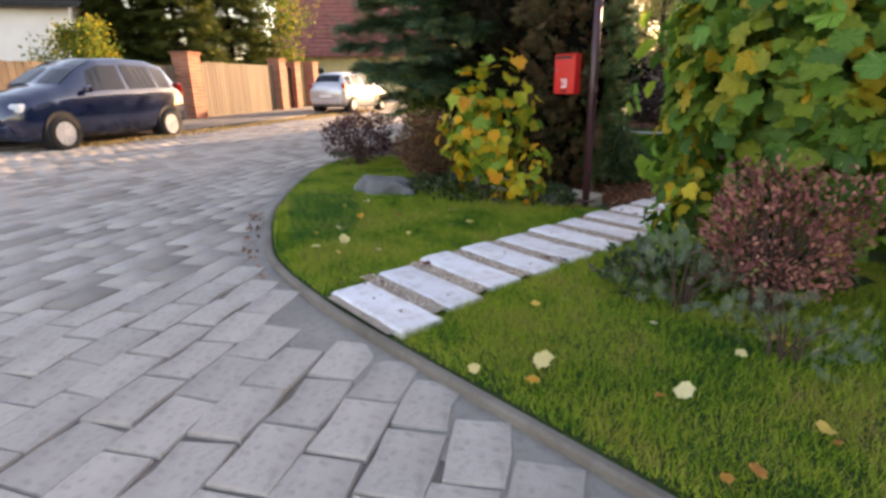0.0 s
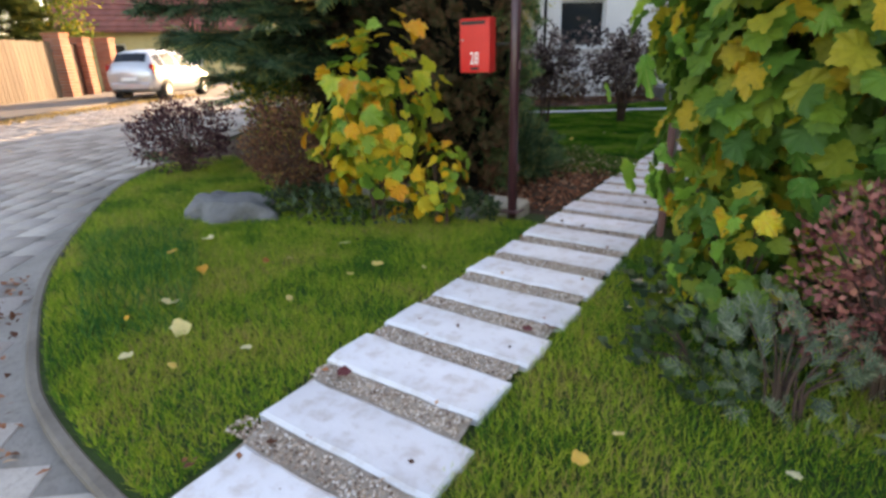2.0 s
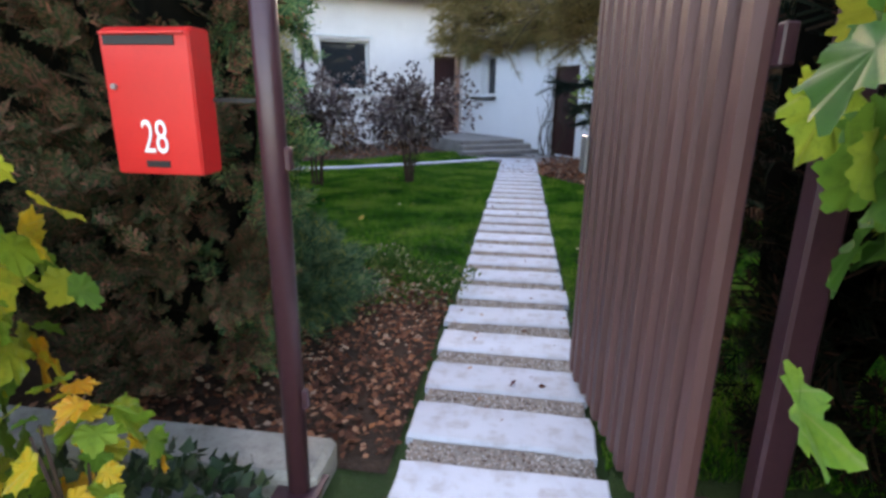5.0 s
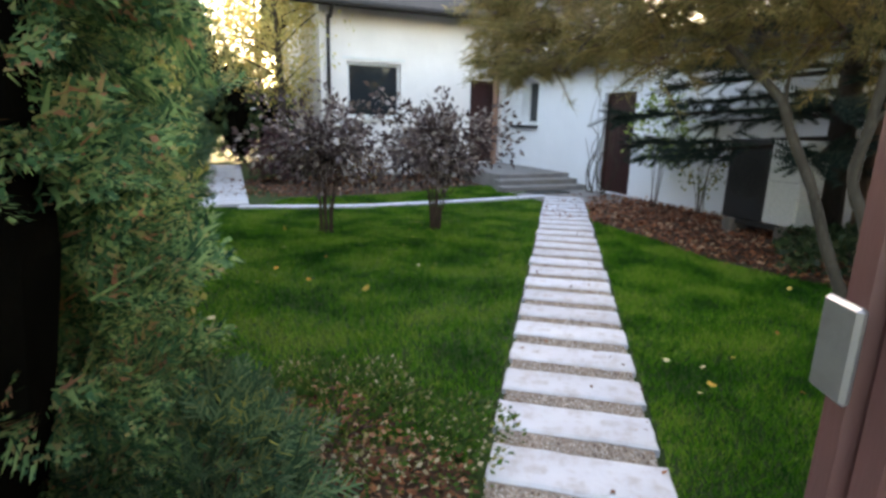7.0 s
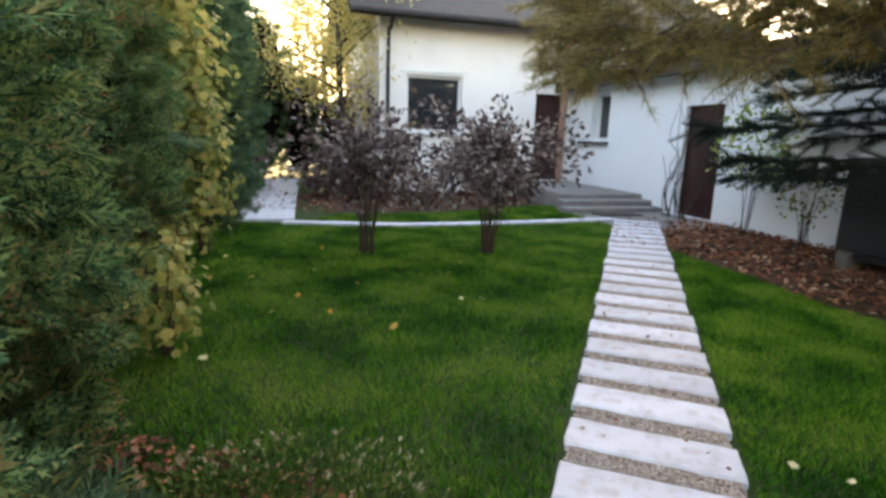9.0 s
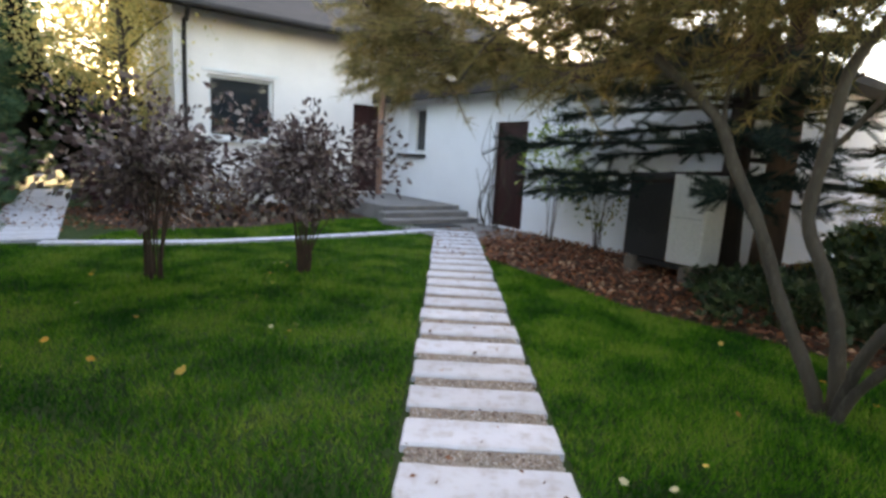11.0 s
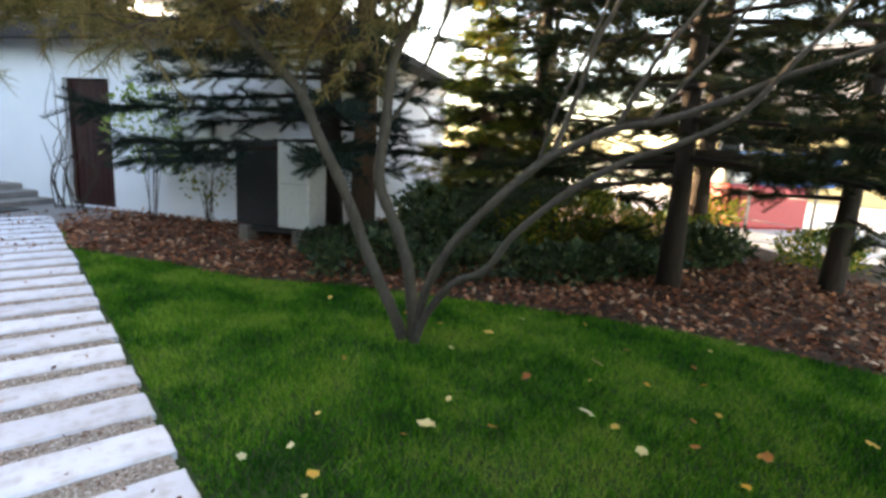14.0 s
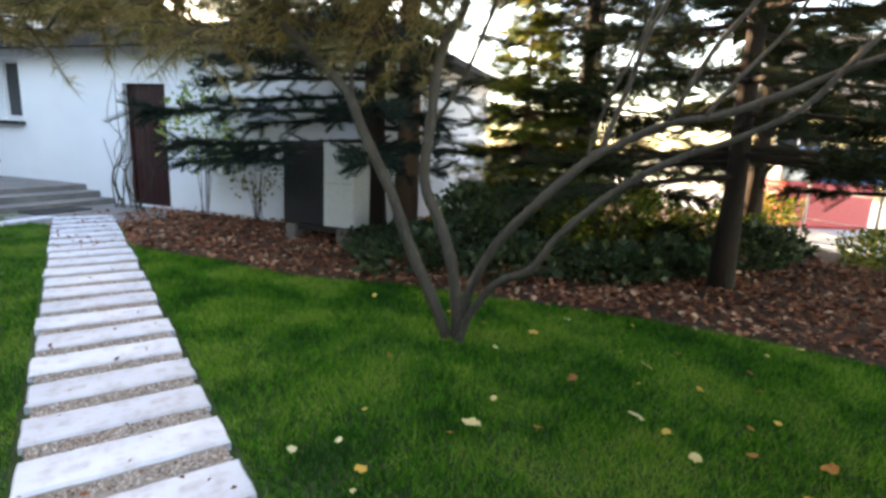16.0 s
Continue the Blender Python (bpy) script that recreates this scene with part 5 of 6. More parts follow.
# the far side of the garden
conifer("fir_tree", 2.56, 9.77, 8.5, 2.1, 1.25, "fir with bare lower trunk and dark drooping boughs", F_FIR, M_BARKDARK, 16, 8, 0.1, 0.35, 0.34, 111, fill=8)
conifer("fir_tree", 4.05, 8.78, 8.0, 1.9, 1.1, "fir leaning slightly, with dark boughs", F_FIR, M_BARKDARK, 15, 8, 0.1, 0.3, 0.34, 112, lean=0.6, fill=8)
conifer("fir_tree", 3.7, 12.6, 9.0, 2.1, 0.6, "slim fir behind the lawn tree", F_FIR, M_BARKDARK, 19, 8, 0.12, 0.3, 0.34, 113, fill=8)
conifer("fir_tree", 6.8, 11.5, 9.0, 2.3, 1.3, "dark fir at the plot boundary", F_FIR, M_BARKDARK, 14, 7, 0.15, 0.3, 0.38, 114, fill=8)
conifer("golden_fir", 2.3, 12.3, 3.0, 1.0, 0.25, "small yellow-green conifer in the bed", F_GREEN, M_BARKBROWN, 12, 8, 0.06, 0.2, 0.26, 115, kind="fan", fill=12)
brown_trunk = thing("tree_trunk", pose(1.1, 13.2, 0), "tall bare brown tree trunk beside the spruce", "tree")
part("trunk", tube(bmesh.new(), [(0, 0, -0.1), (0.02, 0, 1.5), (0.0, 0.03, 3.5), (0.05, 0, 6.5)], [0.17, 0.14, 0.12, 0.07], 12), M_BARKBROWN, brown_trunk, smooth=True)
broadleaf("yellow_tree", 6.2, 7.6, 3.6, 1.1, F_BIRCH, "yellow-leaved small tree at the boundary", 116, 6000, 0.1)
shrub("boundary_bush", 2.9, 11.3, (0, 0, 0.42), (1.1, 0.6, 0.45), "oval", 0.07, 4200, F_GREEN, "yellow-green bush under the firs", 117, 30)
shrub("boundary_bush", 1.9, 11.9, (0, 0, 0.35), (1.2, 0.6, 0.45), "ivy", 0.08, 4200, F_IVY, "dark ivy thicket in the bed", 118, 16)
shrub("boundary_bush", 4.6, 13.6, (0, 0, 0.9), (1.3, 0.8, 1.0), "oval", 0.08, 5000, F_IVY, "tall dark bush behind the firs", 120, 24)
shrub("boundary_bush", 4.6, 10.9, (0, 0, 0.25), (1.0, 0.6, 0.28), "oval", 0.07, 2200, F_GREEN, "loose green bush behind the firs", 119, 24)
shrub("boundary_bush", 4.1, 10.2, (0, 0, 0.2), (0.9, 0.45, 0.3), "ivy", 0.07, 2200, F_IVY, "dark ivy undergrowth round the fir trunks", 122, 12)
shrub("boundary_bush", 5.7, 9.3, (0, 0, 0.2), (0.8, 0.5, 0.28), "oval", 0.06, 2200, F_GREEN, "pale green undergrowth at the boundary", 123, 16)
shrub("boundary_bush", 0.9, 12.6, (0, 0, 0.1), (0.9, 0.5, 0.2), "ivy", 0.07, 1800, F_IVY, "low ivy at the foot of the spruce", 124, 8)
for k, (x, y, rx, ry) in enumerate(((0.35, 11.75, 0.7, 0.45), (1.2, 11.1, 0.8, 0.45), (1.9, 10.5, 0.6, 0.35), (1.5, 11.8, 0.7, 0.5), (2.6, 10.35, 0.5, 0.35))):
    shrub("ivy_patch", x, y, (0, 0, 0.1), (rx, ry, 0.26), "ivy", 0.075, 1500, F_IVY, "dark ivy patch spreading over the mulch", 250 + k, 6)
shrub("wall_climber", -0.35, 16.0, (0.0, 0.0, 1.0), (0.35, 0.35, 0.75), "oval", 0.085, 620, F_LIME, "sparse light-green shrub against the white wall", 120, 9, 0.012)


def bare_climber():
    """Bare pale stems that lean against the wall by the side door."""
    rng = np.random.default_rng(121)
    t = thing("bare_climber", pose(-4.08, 20.8, 0, 0, 0, 35.1) @ pose(-0.3, -4.6, 0), "leafless pale climbing stems by the side door", "climber")
    for k in range(13):
        pts = [(rng.uniform(-0.1, 0.1), rng.uniform(-0.3, 0.4), -0.02)]
        for z in (0.5, 1.0, 1.5, 2.0):
            pts.append((rng.uniform(-0.1, 0.15), pts[-1][1] + rng.normal(0, 0.18), z + rng.normal(0, 0.1)))
        line = smooth_path(pts[:rng.integers(3, 6)], 4)
        part("stem", tube(bmesh.new(), line, [0.011 * (1 - 0.7 * i / (len(line) - 1)) for i in range(len(line))], 5), M_BARK, t)
    return t


bare_climber()

# ---- stones ----
def boulder(x, y, sx, sy, sz, seed, rz=0):
    bm = bmesh.new()
    bmesh.ops.create_icosphere(bm, subdivisions=4, radius=1.0)
    for v in bm.verts:
        k = 1 + 0.38 * noise.noise(v.co * 1.6 + Vector((seed, 0, 0))) + 0.09 * noise.noise(v.co * 5 + Vector((0, seed, 0)))
        v.co = Vector((v.co.x * sx, v.co.y * sy, max(-0.3, min(0.72, v.co.z)) * sz)) * k
    ob = tagged(part("boulder", bm, M_STONE, smooth=True), "grey rounded boulder lying in the verge", "stone")
    ob.matrix_world = pose(x, y, 0.0, 0, 0, rz)
    return ob


boulder(-4.95, 5.12, 0.40, 0.22, 0.2, 8, 18)
boulder(-5.35, 5.35, 0.14, 0.12, 0.12, 9, 40)
boulder(-3.3, 6.0, 0.2, 0.1, 0.09, 14, 5)

# ---- grass and litter ----
def grass(name, poly, n, hgt, width, leaf, label, seed, avoid=(), dense=None):
    rng = np.random.default_rng(seed)
    xs, ys = [p[0] for p in poly], [p[1] for p in poly]
    x, y = rng.uniform(min(xs), max(xs), n * 3), rng.uniform(min(ys), max(ys), n * 3)
    if dense is not None:
        keep = rng.uniform(0, 1, len(x)) < dense(x, y)
        x, y = x[keep], y[keep]
    ok = inside_poly(x, y, poly)
    for a in avoid:
        ok &= ~inside_poly(x, y, a)
    x, y = x[ok][:n], y[ok][:n]
    m = len(x)
    clump = 0.75 + 0.5 * np.sin(x * 5.1 + 1.3 * np.sin(y * 3.7)) * np.sin(y * 4.3 + 1.1 * np.sin(x * 2.9))
    aim = np.stack([rng.normal(0, 0.45, m), rng.normal(0, 0.45, m), np.ones(m)], 1)
    size = np.stack([np.full(m, width) * rng.uniform(0.7, 1.3, m), hgt * rng.uniform(0.5, 1.2, m) * (0.8 + 0.4 * clump), np.full(m, hgt * 0.8)], 1)
    me = scatter(name, "blade", np.stack([x, y, np.full(m, -0.014)], 1), aim, size, leaf, seed=seed)
    return tagged(add_mesh(name, me), label, "grass", "", "stuff")


PATH_POLY = [(PX0 + 0.14, 3.0), (PX1 + 0.15, 3.0), (PX1 - 0.005, 3.95), (PX1 - 0.005, 17), (PX0 + 0.005, 17), (PX0 + 0.005, 3.95)]
near_verge = [(p.x, p.y + 0.07) for p in KERB if -8 < p.x < 1.2] + [(-7.5, 7.0), (-5.6, 6.1), (1.2, 6.05)]
grass("verge_grass", near_verge, 230000, 0.046, 0.0045, F_GRASS, "tufty green verge grass", 131, [PATH_POLY], lambda x, y: np.where(x > -5, 1.0, 0.55))
F_TUFT = foliage("dark_tuft_blades", [(0.0, (0.025, 0.11, 0.03)), (0.6, (0.06, 0.19, 0.05)), (1.0, (0.13, 0.27, 0.06))], 0.6, 0.3)
grass("dark_tufts", [(-5.4, 4.25), (-4.6, 3.85), (-3.7, 3.45), (-3.45, 3.8), (-4.0, 4.25), (-4.9, 4.75)], 2200, 0.09, 0.008, F_TUFT, "dense dark green tufts at the kerb bend", 136)
MAIN_LAWN = [(PX0 - 0.02, 8.0), (PX0 - 0.02, 16.0), (-3.4, 15.45), (-4.3, 14.75), (-5.6, 13.8), (-7.2, 13.15), (-8.2, 13.1), (-8.3, 12.6), (-7.2, 10.7), (-5.6, 8.9), (-4.7, 8.2), (-3.9, 8.0), (-3.0, 8.15)]
grass("lawn_grass", MAIN_LAWN, 150000, 0.042, 0.0062, F_GRASS_IN, "short lush green lawn grass", 132, [], lambda x, y: np.clip(1.5 - (y - 7) / 9, 0.3, 1))
RIGHT_LAWN = [(PX1 + 0.02, 6.45)] + [(1.88, 6.45)] + BED_EDGE[::-1][1:]
grass("lawn_grass", RIGHT_LAWN, 150000, 0.042, 0.0062, F_GRASS_IN, "short lush green lawn grass beside the path", 133, [], lambda x, y: np.clip(1.5 - (y - 7) / 9, 0.3, 1))
BACK_LAWN = [(-2.9, 16.6), (-3.5, 15.95), (-4.3, 15.2), (-5.6, 14.3), (-7.0, 13.7), (-7.0, 14.5), (-5.5, 15.5), (-4.6, 17.0), (-3.7, 17.8)]
grass("lawn_grass", BACK_LAWN, 14000, 0.05, 0.009, F_GRASS_IN, "strip of green lawn before the house bed", 134)


def litter(name, poly, n, size, leaf, label, seed, z=0.004, kind="oval", tall=0.03):
    rng = np.random.default_rng(seed)
    xs, ys = [p[0] for p in poly], [p[1] for p in poly]
    x, y = rng.uniform(min(xs), max(xs), n * 4), rng.uniform(min(ys), max(ys), n * 4)
    ok = inside_poly(x, y, poly)
    x, y = x[ok][:n], y[ok][:n]
    m = len(x)
    me = scatter(name, kind, np.stack([x, y, z + rng.uniform(0, tall, m)], 1), rng.normal(0, 1, (m, 3)) * (1, 1, 0.3), rng.uniform(0.6, 1.3, m) * size, leaf, np.tile((0, 0, 1.0), (m, 1)) + rng.normal(0, 0.35, (m, 3)), seed)
    return tagged(add_mesh(name, me), label, "leaves", "", "stuff")


litter("bed_litter", BED_EDGE + [(4.5, 6.6), (5.5, 11), (2.5, 14.5), (-1.2, 16.9)], 21000, 0.068, F_BROWNLEAF, "dead brown leaves covering the bed", 141, 0.0, "oval", 0.05)
litter("gate_litter", [(-2.72, 6.35), (-2.72, 8.0), (-3.5, 8.5), (-4.6, 8.4), (-4.2, 6.35)], 5000, 0.04, F_BROWNLEAF, "dead brown needles and leaves by the gate", 142, 0.0, "oval", 0.03)
litter("kerb_litter", [(-3.0, 3.05), (-3.8, 3.22), (-5.0, 3.75), (-5.0, 3.6), (-3.8, 3.1), (-3.0, 2.98)], 130, 0.045, F_BROWNLEAF, "russet leaves caught along the kerb", 143, -0.035, "oval", 0.02)
litter("house_litter", [(-7.0, 14.6), (-5.5, 15.6), (-4.6, 17.1), (-4.4, 20.0), (-8.2, 18.2), (-9.2, 16.4), (-12, 19), (-13, 17.5), (-9, 13.6)], 3500, 0.07, F_BROWNLEAF, "brown leaves on the bed by the house", 144)
litter("path_debris", [(PX0, 3.2), (PX1, 3.2), (PX1, 15.8), (PX0, 15.8)], 170, 0.03, F_BROWNLEAF, "small dark leaf scraps on the path slabs", 145, 0.026, "oval", 0.004)
litter("path_debris", [(PX0, 13.8), (PX1, 13.8), (PX1, 16.6), (PX0, 16.6)], 170, 0.045, F_BROWNLEAF, "dead leaves on the far end of the path", 146, 0.026, "oval", 0.004)

tv, tf = leaf_template("maple")
FALLEN = []
for k in range(5):
    v = tv.copy()
    v[:, 2] = v[:, 2] * 0.6 + 0.10 * np.sin(v[:, 0] * 5 + k) + 0.06 * np.cos(v[:, 1] * 6 + 2 * k)
    v[:, 2] -= v[:, 2].min()
    FALLEN.append(raw_mesh("fallen_leaf", v, np.concatenate([np.array(q) for q in tf]), np.full(len(tf), 3), F_FALLEN))

RED_FALLEN = FALLEN[0].copy()
RED_FALLEN.materials.clear()
RED_FALLEN.materials.append(surface("dark_red_leaf", (0.16, 0.02, 0.03), (0.10, 0.014, 0.02), None, 20, 80, 0.5))


def fallen(x, y, size, k, z=0.022):
    rng = random.Random(int(x * 977 + y * 313) + k)
    o = new("fallen_leaf", FALLEN[k % 5])
    o.matrix_world = pose(x, y, z, rng.gauss(0, 14), rng.gauss(0, 14), rng.uniform(0, 360)) @ Matrix.Diagonal((size, size, size, 1))
    return tagged(o, "yellowed maple leaf lying in the grass", "leaf", "fallen leaves")


LAWN_LEAVES = [(-1.09, 8.96, .08), (-0.83, 8.83, .045), (-0.36, 8.62, .075), (0.22, 9.0, .07), (-0.26, 9.07, .055), (0.02, 9.72, .06), (0.44, 9.79, .04), (-0.41, 8.29, .05), (-0.2, 8.19, .045), (-0.02, 7.94, .05), (-1.62, 8.95, .045),
               (-1.82, 9.2, .04), (0.52, 7.74, .06), (0.57, 8.98, .035), (0.69, 8.63, .035), (1.35, 8.62, .05), (-0.36, 8.47, .04), (-5.55, 10.6, .05), (-4.91, 10.31, .05), (-4.47, 10.05, .045), (-3.9, 10.01, .06), (-4.67, 9.12, .05), (-6.32, 11.15, .05), (-3.54, 10.83, .04)]
VERGE_LEAVES = [(-4.42, 4.59, .07), (-4.39, 4.3, .06), (-3.58, 4.98, .075), (-3.12, 4.79, .065), (-3.2, 4.6, .035), (-3.7, 3.86, .075), (-3.45, 3.8, .08), (-3.01, 3.79, .04), (-3.15, 3.55, .035), (-3.35, 3.5, .05), (-4.03, 4.26, .06), (-3.27, 4.24, .035)]
NEAR_LEAVES = [(-1.25, 3.44, .085), (-1.14, 3.34, .055), (-0.76, 3.7, .07), (-0.64, 4.41, .08), (-0.49, 4.46, .08), (-0.72, 4.17, .045), (-1.13, 4.13, .04), (-1.66, 3.89, .05), (-0.34, 3.79, .06), (-0.41, 3.43, .05), (-1.35, 3.22, .05)]
for i, (x, y, size) in enumerate(LAWN_LEAVES + VERGE_LEAVES + NEAR_LEAVES):
    fallen(x, y, size, i, 0.03)
for i, (x, y, size) in enumerate(((-2.54, 3.9, .055), (-2.05, 4.6, .06), (-2.1, 4.52, .04), (-2.3, 6.9, .035))):
    o = fallen(x, y, size, i, 0.025)
    o["label"] = "dark red leaf lying on the path slabs"
    o.data = RED_FALLEN
rng = random.Random(5)
k = 0
while k < 22:
    x, y = rng.uniform(-6.2, 0.6), rng.uniform(3.3, 5.6)
    if not (PX0 - 0.1 < x < PX1 + 0.1) and (x > -4 or y > 4.3 - 0.7 * (x + 4)):
        fallen(x, y, rng.uniform(0.025, 0.05), k)
        k += 1
for k in range(54):
    x, y = (rng.uniform(-1.7, 1.5), rng.uniform(7.4, 11.0)) if k % 3 else (rng.uniform(-6.2, -2.9), rng.uniform(9.5, 13.0))
    fallen(x, y, rng.uniform(0.018, 0.038), k)


# ---- cars ----
def car(name, m, paint, label, hatch=False):
    """A small family car, nose towards +x, standing on its wheels at z = 0."""
    t = thing(name, m, label, "car")
    # stations: x, sill height, belt height, belt half width, top height, top half width
    ST = [(2.06, 0.42, 0.62, 0.50, 0.66, 0.42), (1.98, 0.28, 0.72, 0.70, 0.80, 0.58), (1.75, 0.20, 0.80, 0.81, 0.94, 0.66), (1.35, 0.20, 0.90, 0.85, 1.05, 0.70), (1.05, 0.20, 0.94, 0.86, 1.12, 0.70),
          (0.55, 0.20, 0.97, 0.865, 1.42, 0.62), (0.15, 0.20, 0.98, 0.865, 1.575, 0.585), (-0.5, 0.20, 0.99, 0.865, 1.61, 0.58), (-1.2, 0.22, 1.01, 0.86, 1.585, 0.565), (-1.62, 0.26, 1.02, 0.84, 1.50, 0.55), (-1.9, 0.34, 1.00, 0.80, 1.18, 0.60), (-2.0, 0.42, 0.86, 0.72, 0.92, 0.6)]

    def at(x):
        for a, b in zip(ST, ST[1:]):
            if b[0] <= x <= a[0]:
                w = (a[0] - x) / (a[0] - b[0])
                return [p * (1 - w) + q * w for p, q in zip(a, b)]
        return ST[-1]

    def ring(s):
        x, zs, zb, w, zt, wt = s
        half = [(0, zs), (w * 0.86, zs), (w * 0.97, zs + 0.1), (w * 1.01, zs + 0.3 * (zb - zs) + 0.08), (w, zb - 0.06), (w * 0.975, zb), (wt + 0.05 * (w - wt), zt - 0.06), (wt * 0.9, zt - 0.008), (0, zt + 0.02)]
        return [(x, y, z) for y, z in half] + [(x, -y, z) for y, z in half[-2:0:-1]]

    bm = bmesh.new()
    rings = [[bm.verts.new(p) for p in ring(s)] for s in [at(ST[0][0] - (ST[0][0] - ST[-1][0]) * k / 40) for k in range(41)]]
    for a, b in zip(rings, rings[1:]):
        for k in range(len(a)):
            bm.faces.new((a[k], b[k], b[(k + 1) % len(a)], a[(k + 1) % len(a)]))
    bm.faces.new(rings[0])
    bm.faces.new(rings[-1][::-1])
    bmesh.ops.recalc_face_normals(bm, faces=bm.faces)
    part("body", bm, paint, t, smooth=True)

    def side_pt(x, v, sgn, off=0.008):
        _, zs, zb, w, zt, wt = at(x)
        y0, y1 = w * 0.975, wt + 0.05 * (w - wt)
        return (x, sgn * (y0 + (y1 - y0) * v + off), zb + (zt - 0.06 - zb) * v)

    for sgn in (1, -1):
        for x0, x1, nm in ((0.62, -0.28, "side_window"), (-0.38, -1.12, "side_window"), (-1.2, -1.55, "quarter_window")):
            b = bmesh.new()
            n = 5
            lo = [b.verts.new(side_pt(x0 + (x1 - x0) * k / n, 0.08, sgn)) for k in range(n + 1)]
            hi = [b.verts.new(side_pt((x0 - (0.18 if x0 > 0.5 else 0.0)) + (x1 - x0 + (0.18 if x0 > 0.5 else 0.0)) * k / n, 0.88, sgn)) for k in range(n + 1)]
            for k in range(n):
                b.faces.new((lo[k], lo[k + 1], hi[k + 1], hi[k]) if sgn < 0 else (lo[k + 1], lo[k], hi[k], hi[k + 1]))
            part(nm, b, M_CARGLASS, t)
        part("mirror", box(bmesh.new(), (0.62, sgn * 0.86 - 0.0, 0.98), (0.76, sgn * 1.0, 1.1), 0.03), paint, t)
        for x in (0.3, -0.7):
            part("door_handle", boxed((x - 0.1, sgn * 0.885 - 0.008, 0.86), (x + 0.06, sgn * 0.885 + 0.008, 0.89), 0.004), paint, t)
        part("headlight", box(bmesh.new(), (1.72, sgn * 0.66 - 0.14, 0.66), (1.96, sgn * 0.66 + 0.1, 0.82), 0.04), M_LAMP, t)
        part("tail_light", box(bmesh.new(), (-1.93, sgn * 0.74 - 0.07, 0.82), (-1.74, sgn * 0.74 + 0.07, 1.15), 0.03), M_TAIL, t)

    def top_panel(nm, x0, x1, k0):
        b = bmesh.new()
        n = 4
        rows = []
        for k in range(n + 1):
            x = x0 + (x1 - x0) * k / n
            _, zs, zb, w, zt, wt = at(x)
            rows.append([b.verts.new((x + (0.012 if k0 > 0 else -0.012), y, zt + 0.014 - 0.03 * (abs(y) / wt) ** 2)) for y in (-wt * 0.92, -wt * 0.4, wt * 0.4, wt * 0.92)])
        for r0, r1 in zip(rows, rows[1:]):
            for j in range(3):
                b.faces.new((r0[j], r0[j + 1], r1[j + 1], r1[j]) if k0 < 0 else (r0[j + 1], r0[j], r1[j], r1[j + 1]))
        part(nm, b, M_CARGLASS, t)

    top_panel("windscreen", 1.0, 0.22, 1)
    top_panel("rear_window", -1.64, -1.86, -1)
    part("bumper", boxed((1.85, -0.6, 0.3), (2.08, 0.6, 0.5), 0.05), paint, t)
    part("grille", boxed((2.04, -0.35, 0.5), (2.085, 0.35, 0.6), 0.01), M_BLACK, t)
    part("bumper", boxed((-2.06, -0.68, 0.34), (-1.86, 0.68, 0.58), 0.05), paint, t)
    part("number_plate", boxed((-2.075, -0.26, 0.62), (-1.99, 0.26, 0.73), 0.006), M_WHITE, t)
    for x in (1.28, -1.32):
        for sgn in (1, -1):
            # the body isn't cut out: a black disc paints the arch's shaded gap
            arch = tube(bmesh.new(), [(x, sgn * 0.6, 0.34), (x, sgn * 0.872, 0.34)], [0.35, 0.35], 26)
            part("wheel_arch_shade", arch, M_BLACK, t)
            wheel = new("wheel")
            wheel.parent, wheel.matrix_local = t, pose(x, sgn * 0.80, 0.31, 0, 0, 0 if sgn > 0 else 180)
            b = bmesh.new()
            prof = [(0.2, -0.09), (0.285, -0.1), (0.31, -0.07), (0.312, 0.07), (0.285, 0.105), (0.2, 0.1)]
            rs = [[b.verts.new((r * math.cos(a * math.pi / 14), y, r * math.sin(a * math.pi / 14))) for r, y in prof] for a in range(28)]
            for i in range(28):
                for j in range(5):
                    b.faces.new((rs[i][j], rs[i][j + 1], rs[(i + 1) % 28][j + 1], rs[(i + 1) % 28][j]))
            bmesh.ops.recalc_face_normals(b, faces=b.faces)
            part("tyre", b, M_TYRE, wheel, smooth=True)
            b = tube(bmesh.new(), [(0, 0.07, 0), (0, 0.085, 0)], [0.205, 0.205], 24)
            for a in range(9):
                q = pose(0, 0, 0, 0, a * 40, 0)
                box(b, (-0.02, 0.085, 0.03), (0.02, 0.1, 0.2), 0.004, q)
            tube(b, [(0, 0.085, 0), (0, 0.11, 0)], [0.05, 0.04], 12)
            part("rim", b, M_RIM, wheel, "silver spoked wheel trim")
    return t


car("parked_car", pose(-14.45, 3.47, -0.02, 0, 0, -55) @ Matrix.Diagonal((1.08, 1.06, 1.15, 1)), M_BLUE, "navy blue small family car parked at the far kerb")
car("parked_car", pose(-20.9, 13.9, 0.12, 0, 0, 121), M_SILVER, "silver hatchback parked further up the lane")


# ---- across the lane ----
def street_z(x):
    return 0.03 + road_rise(x)


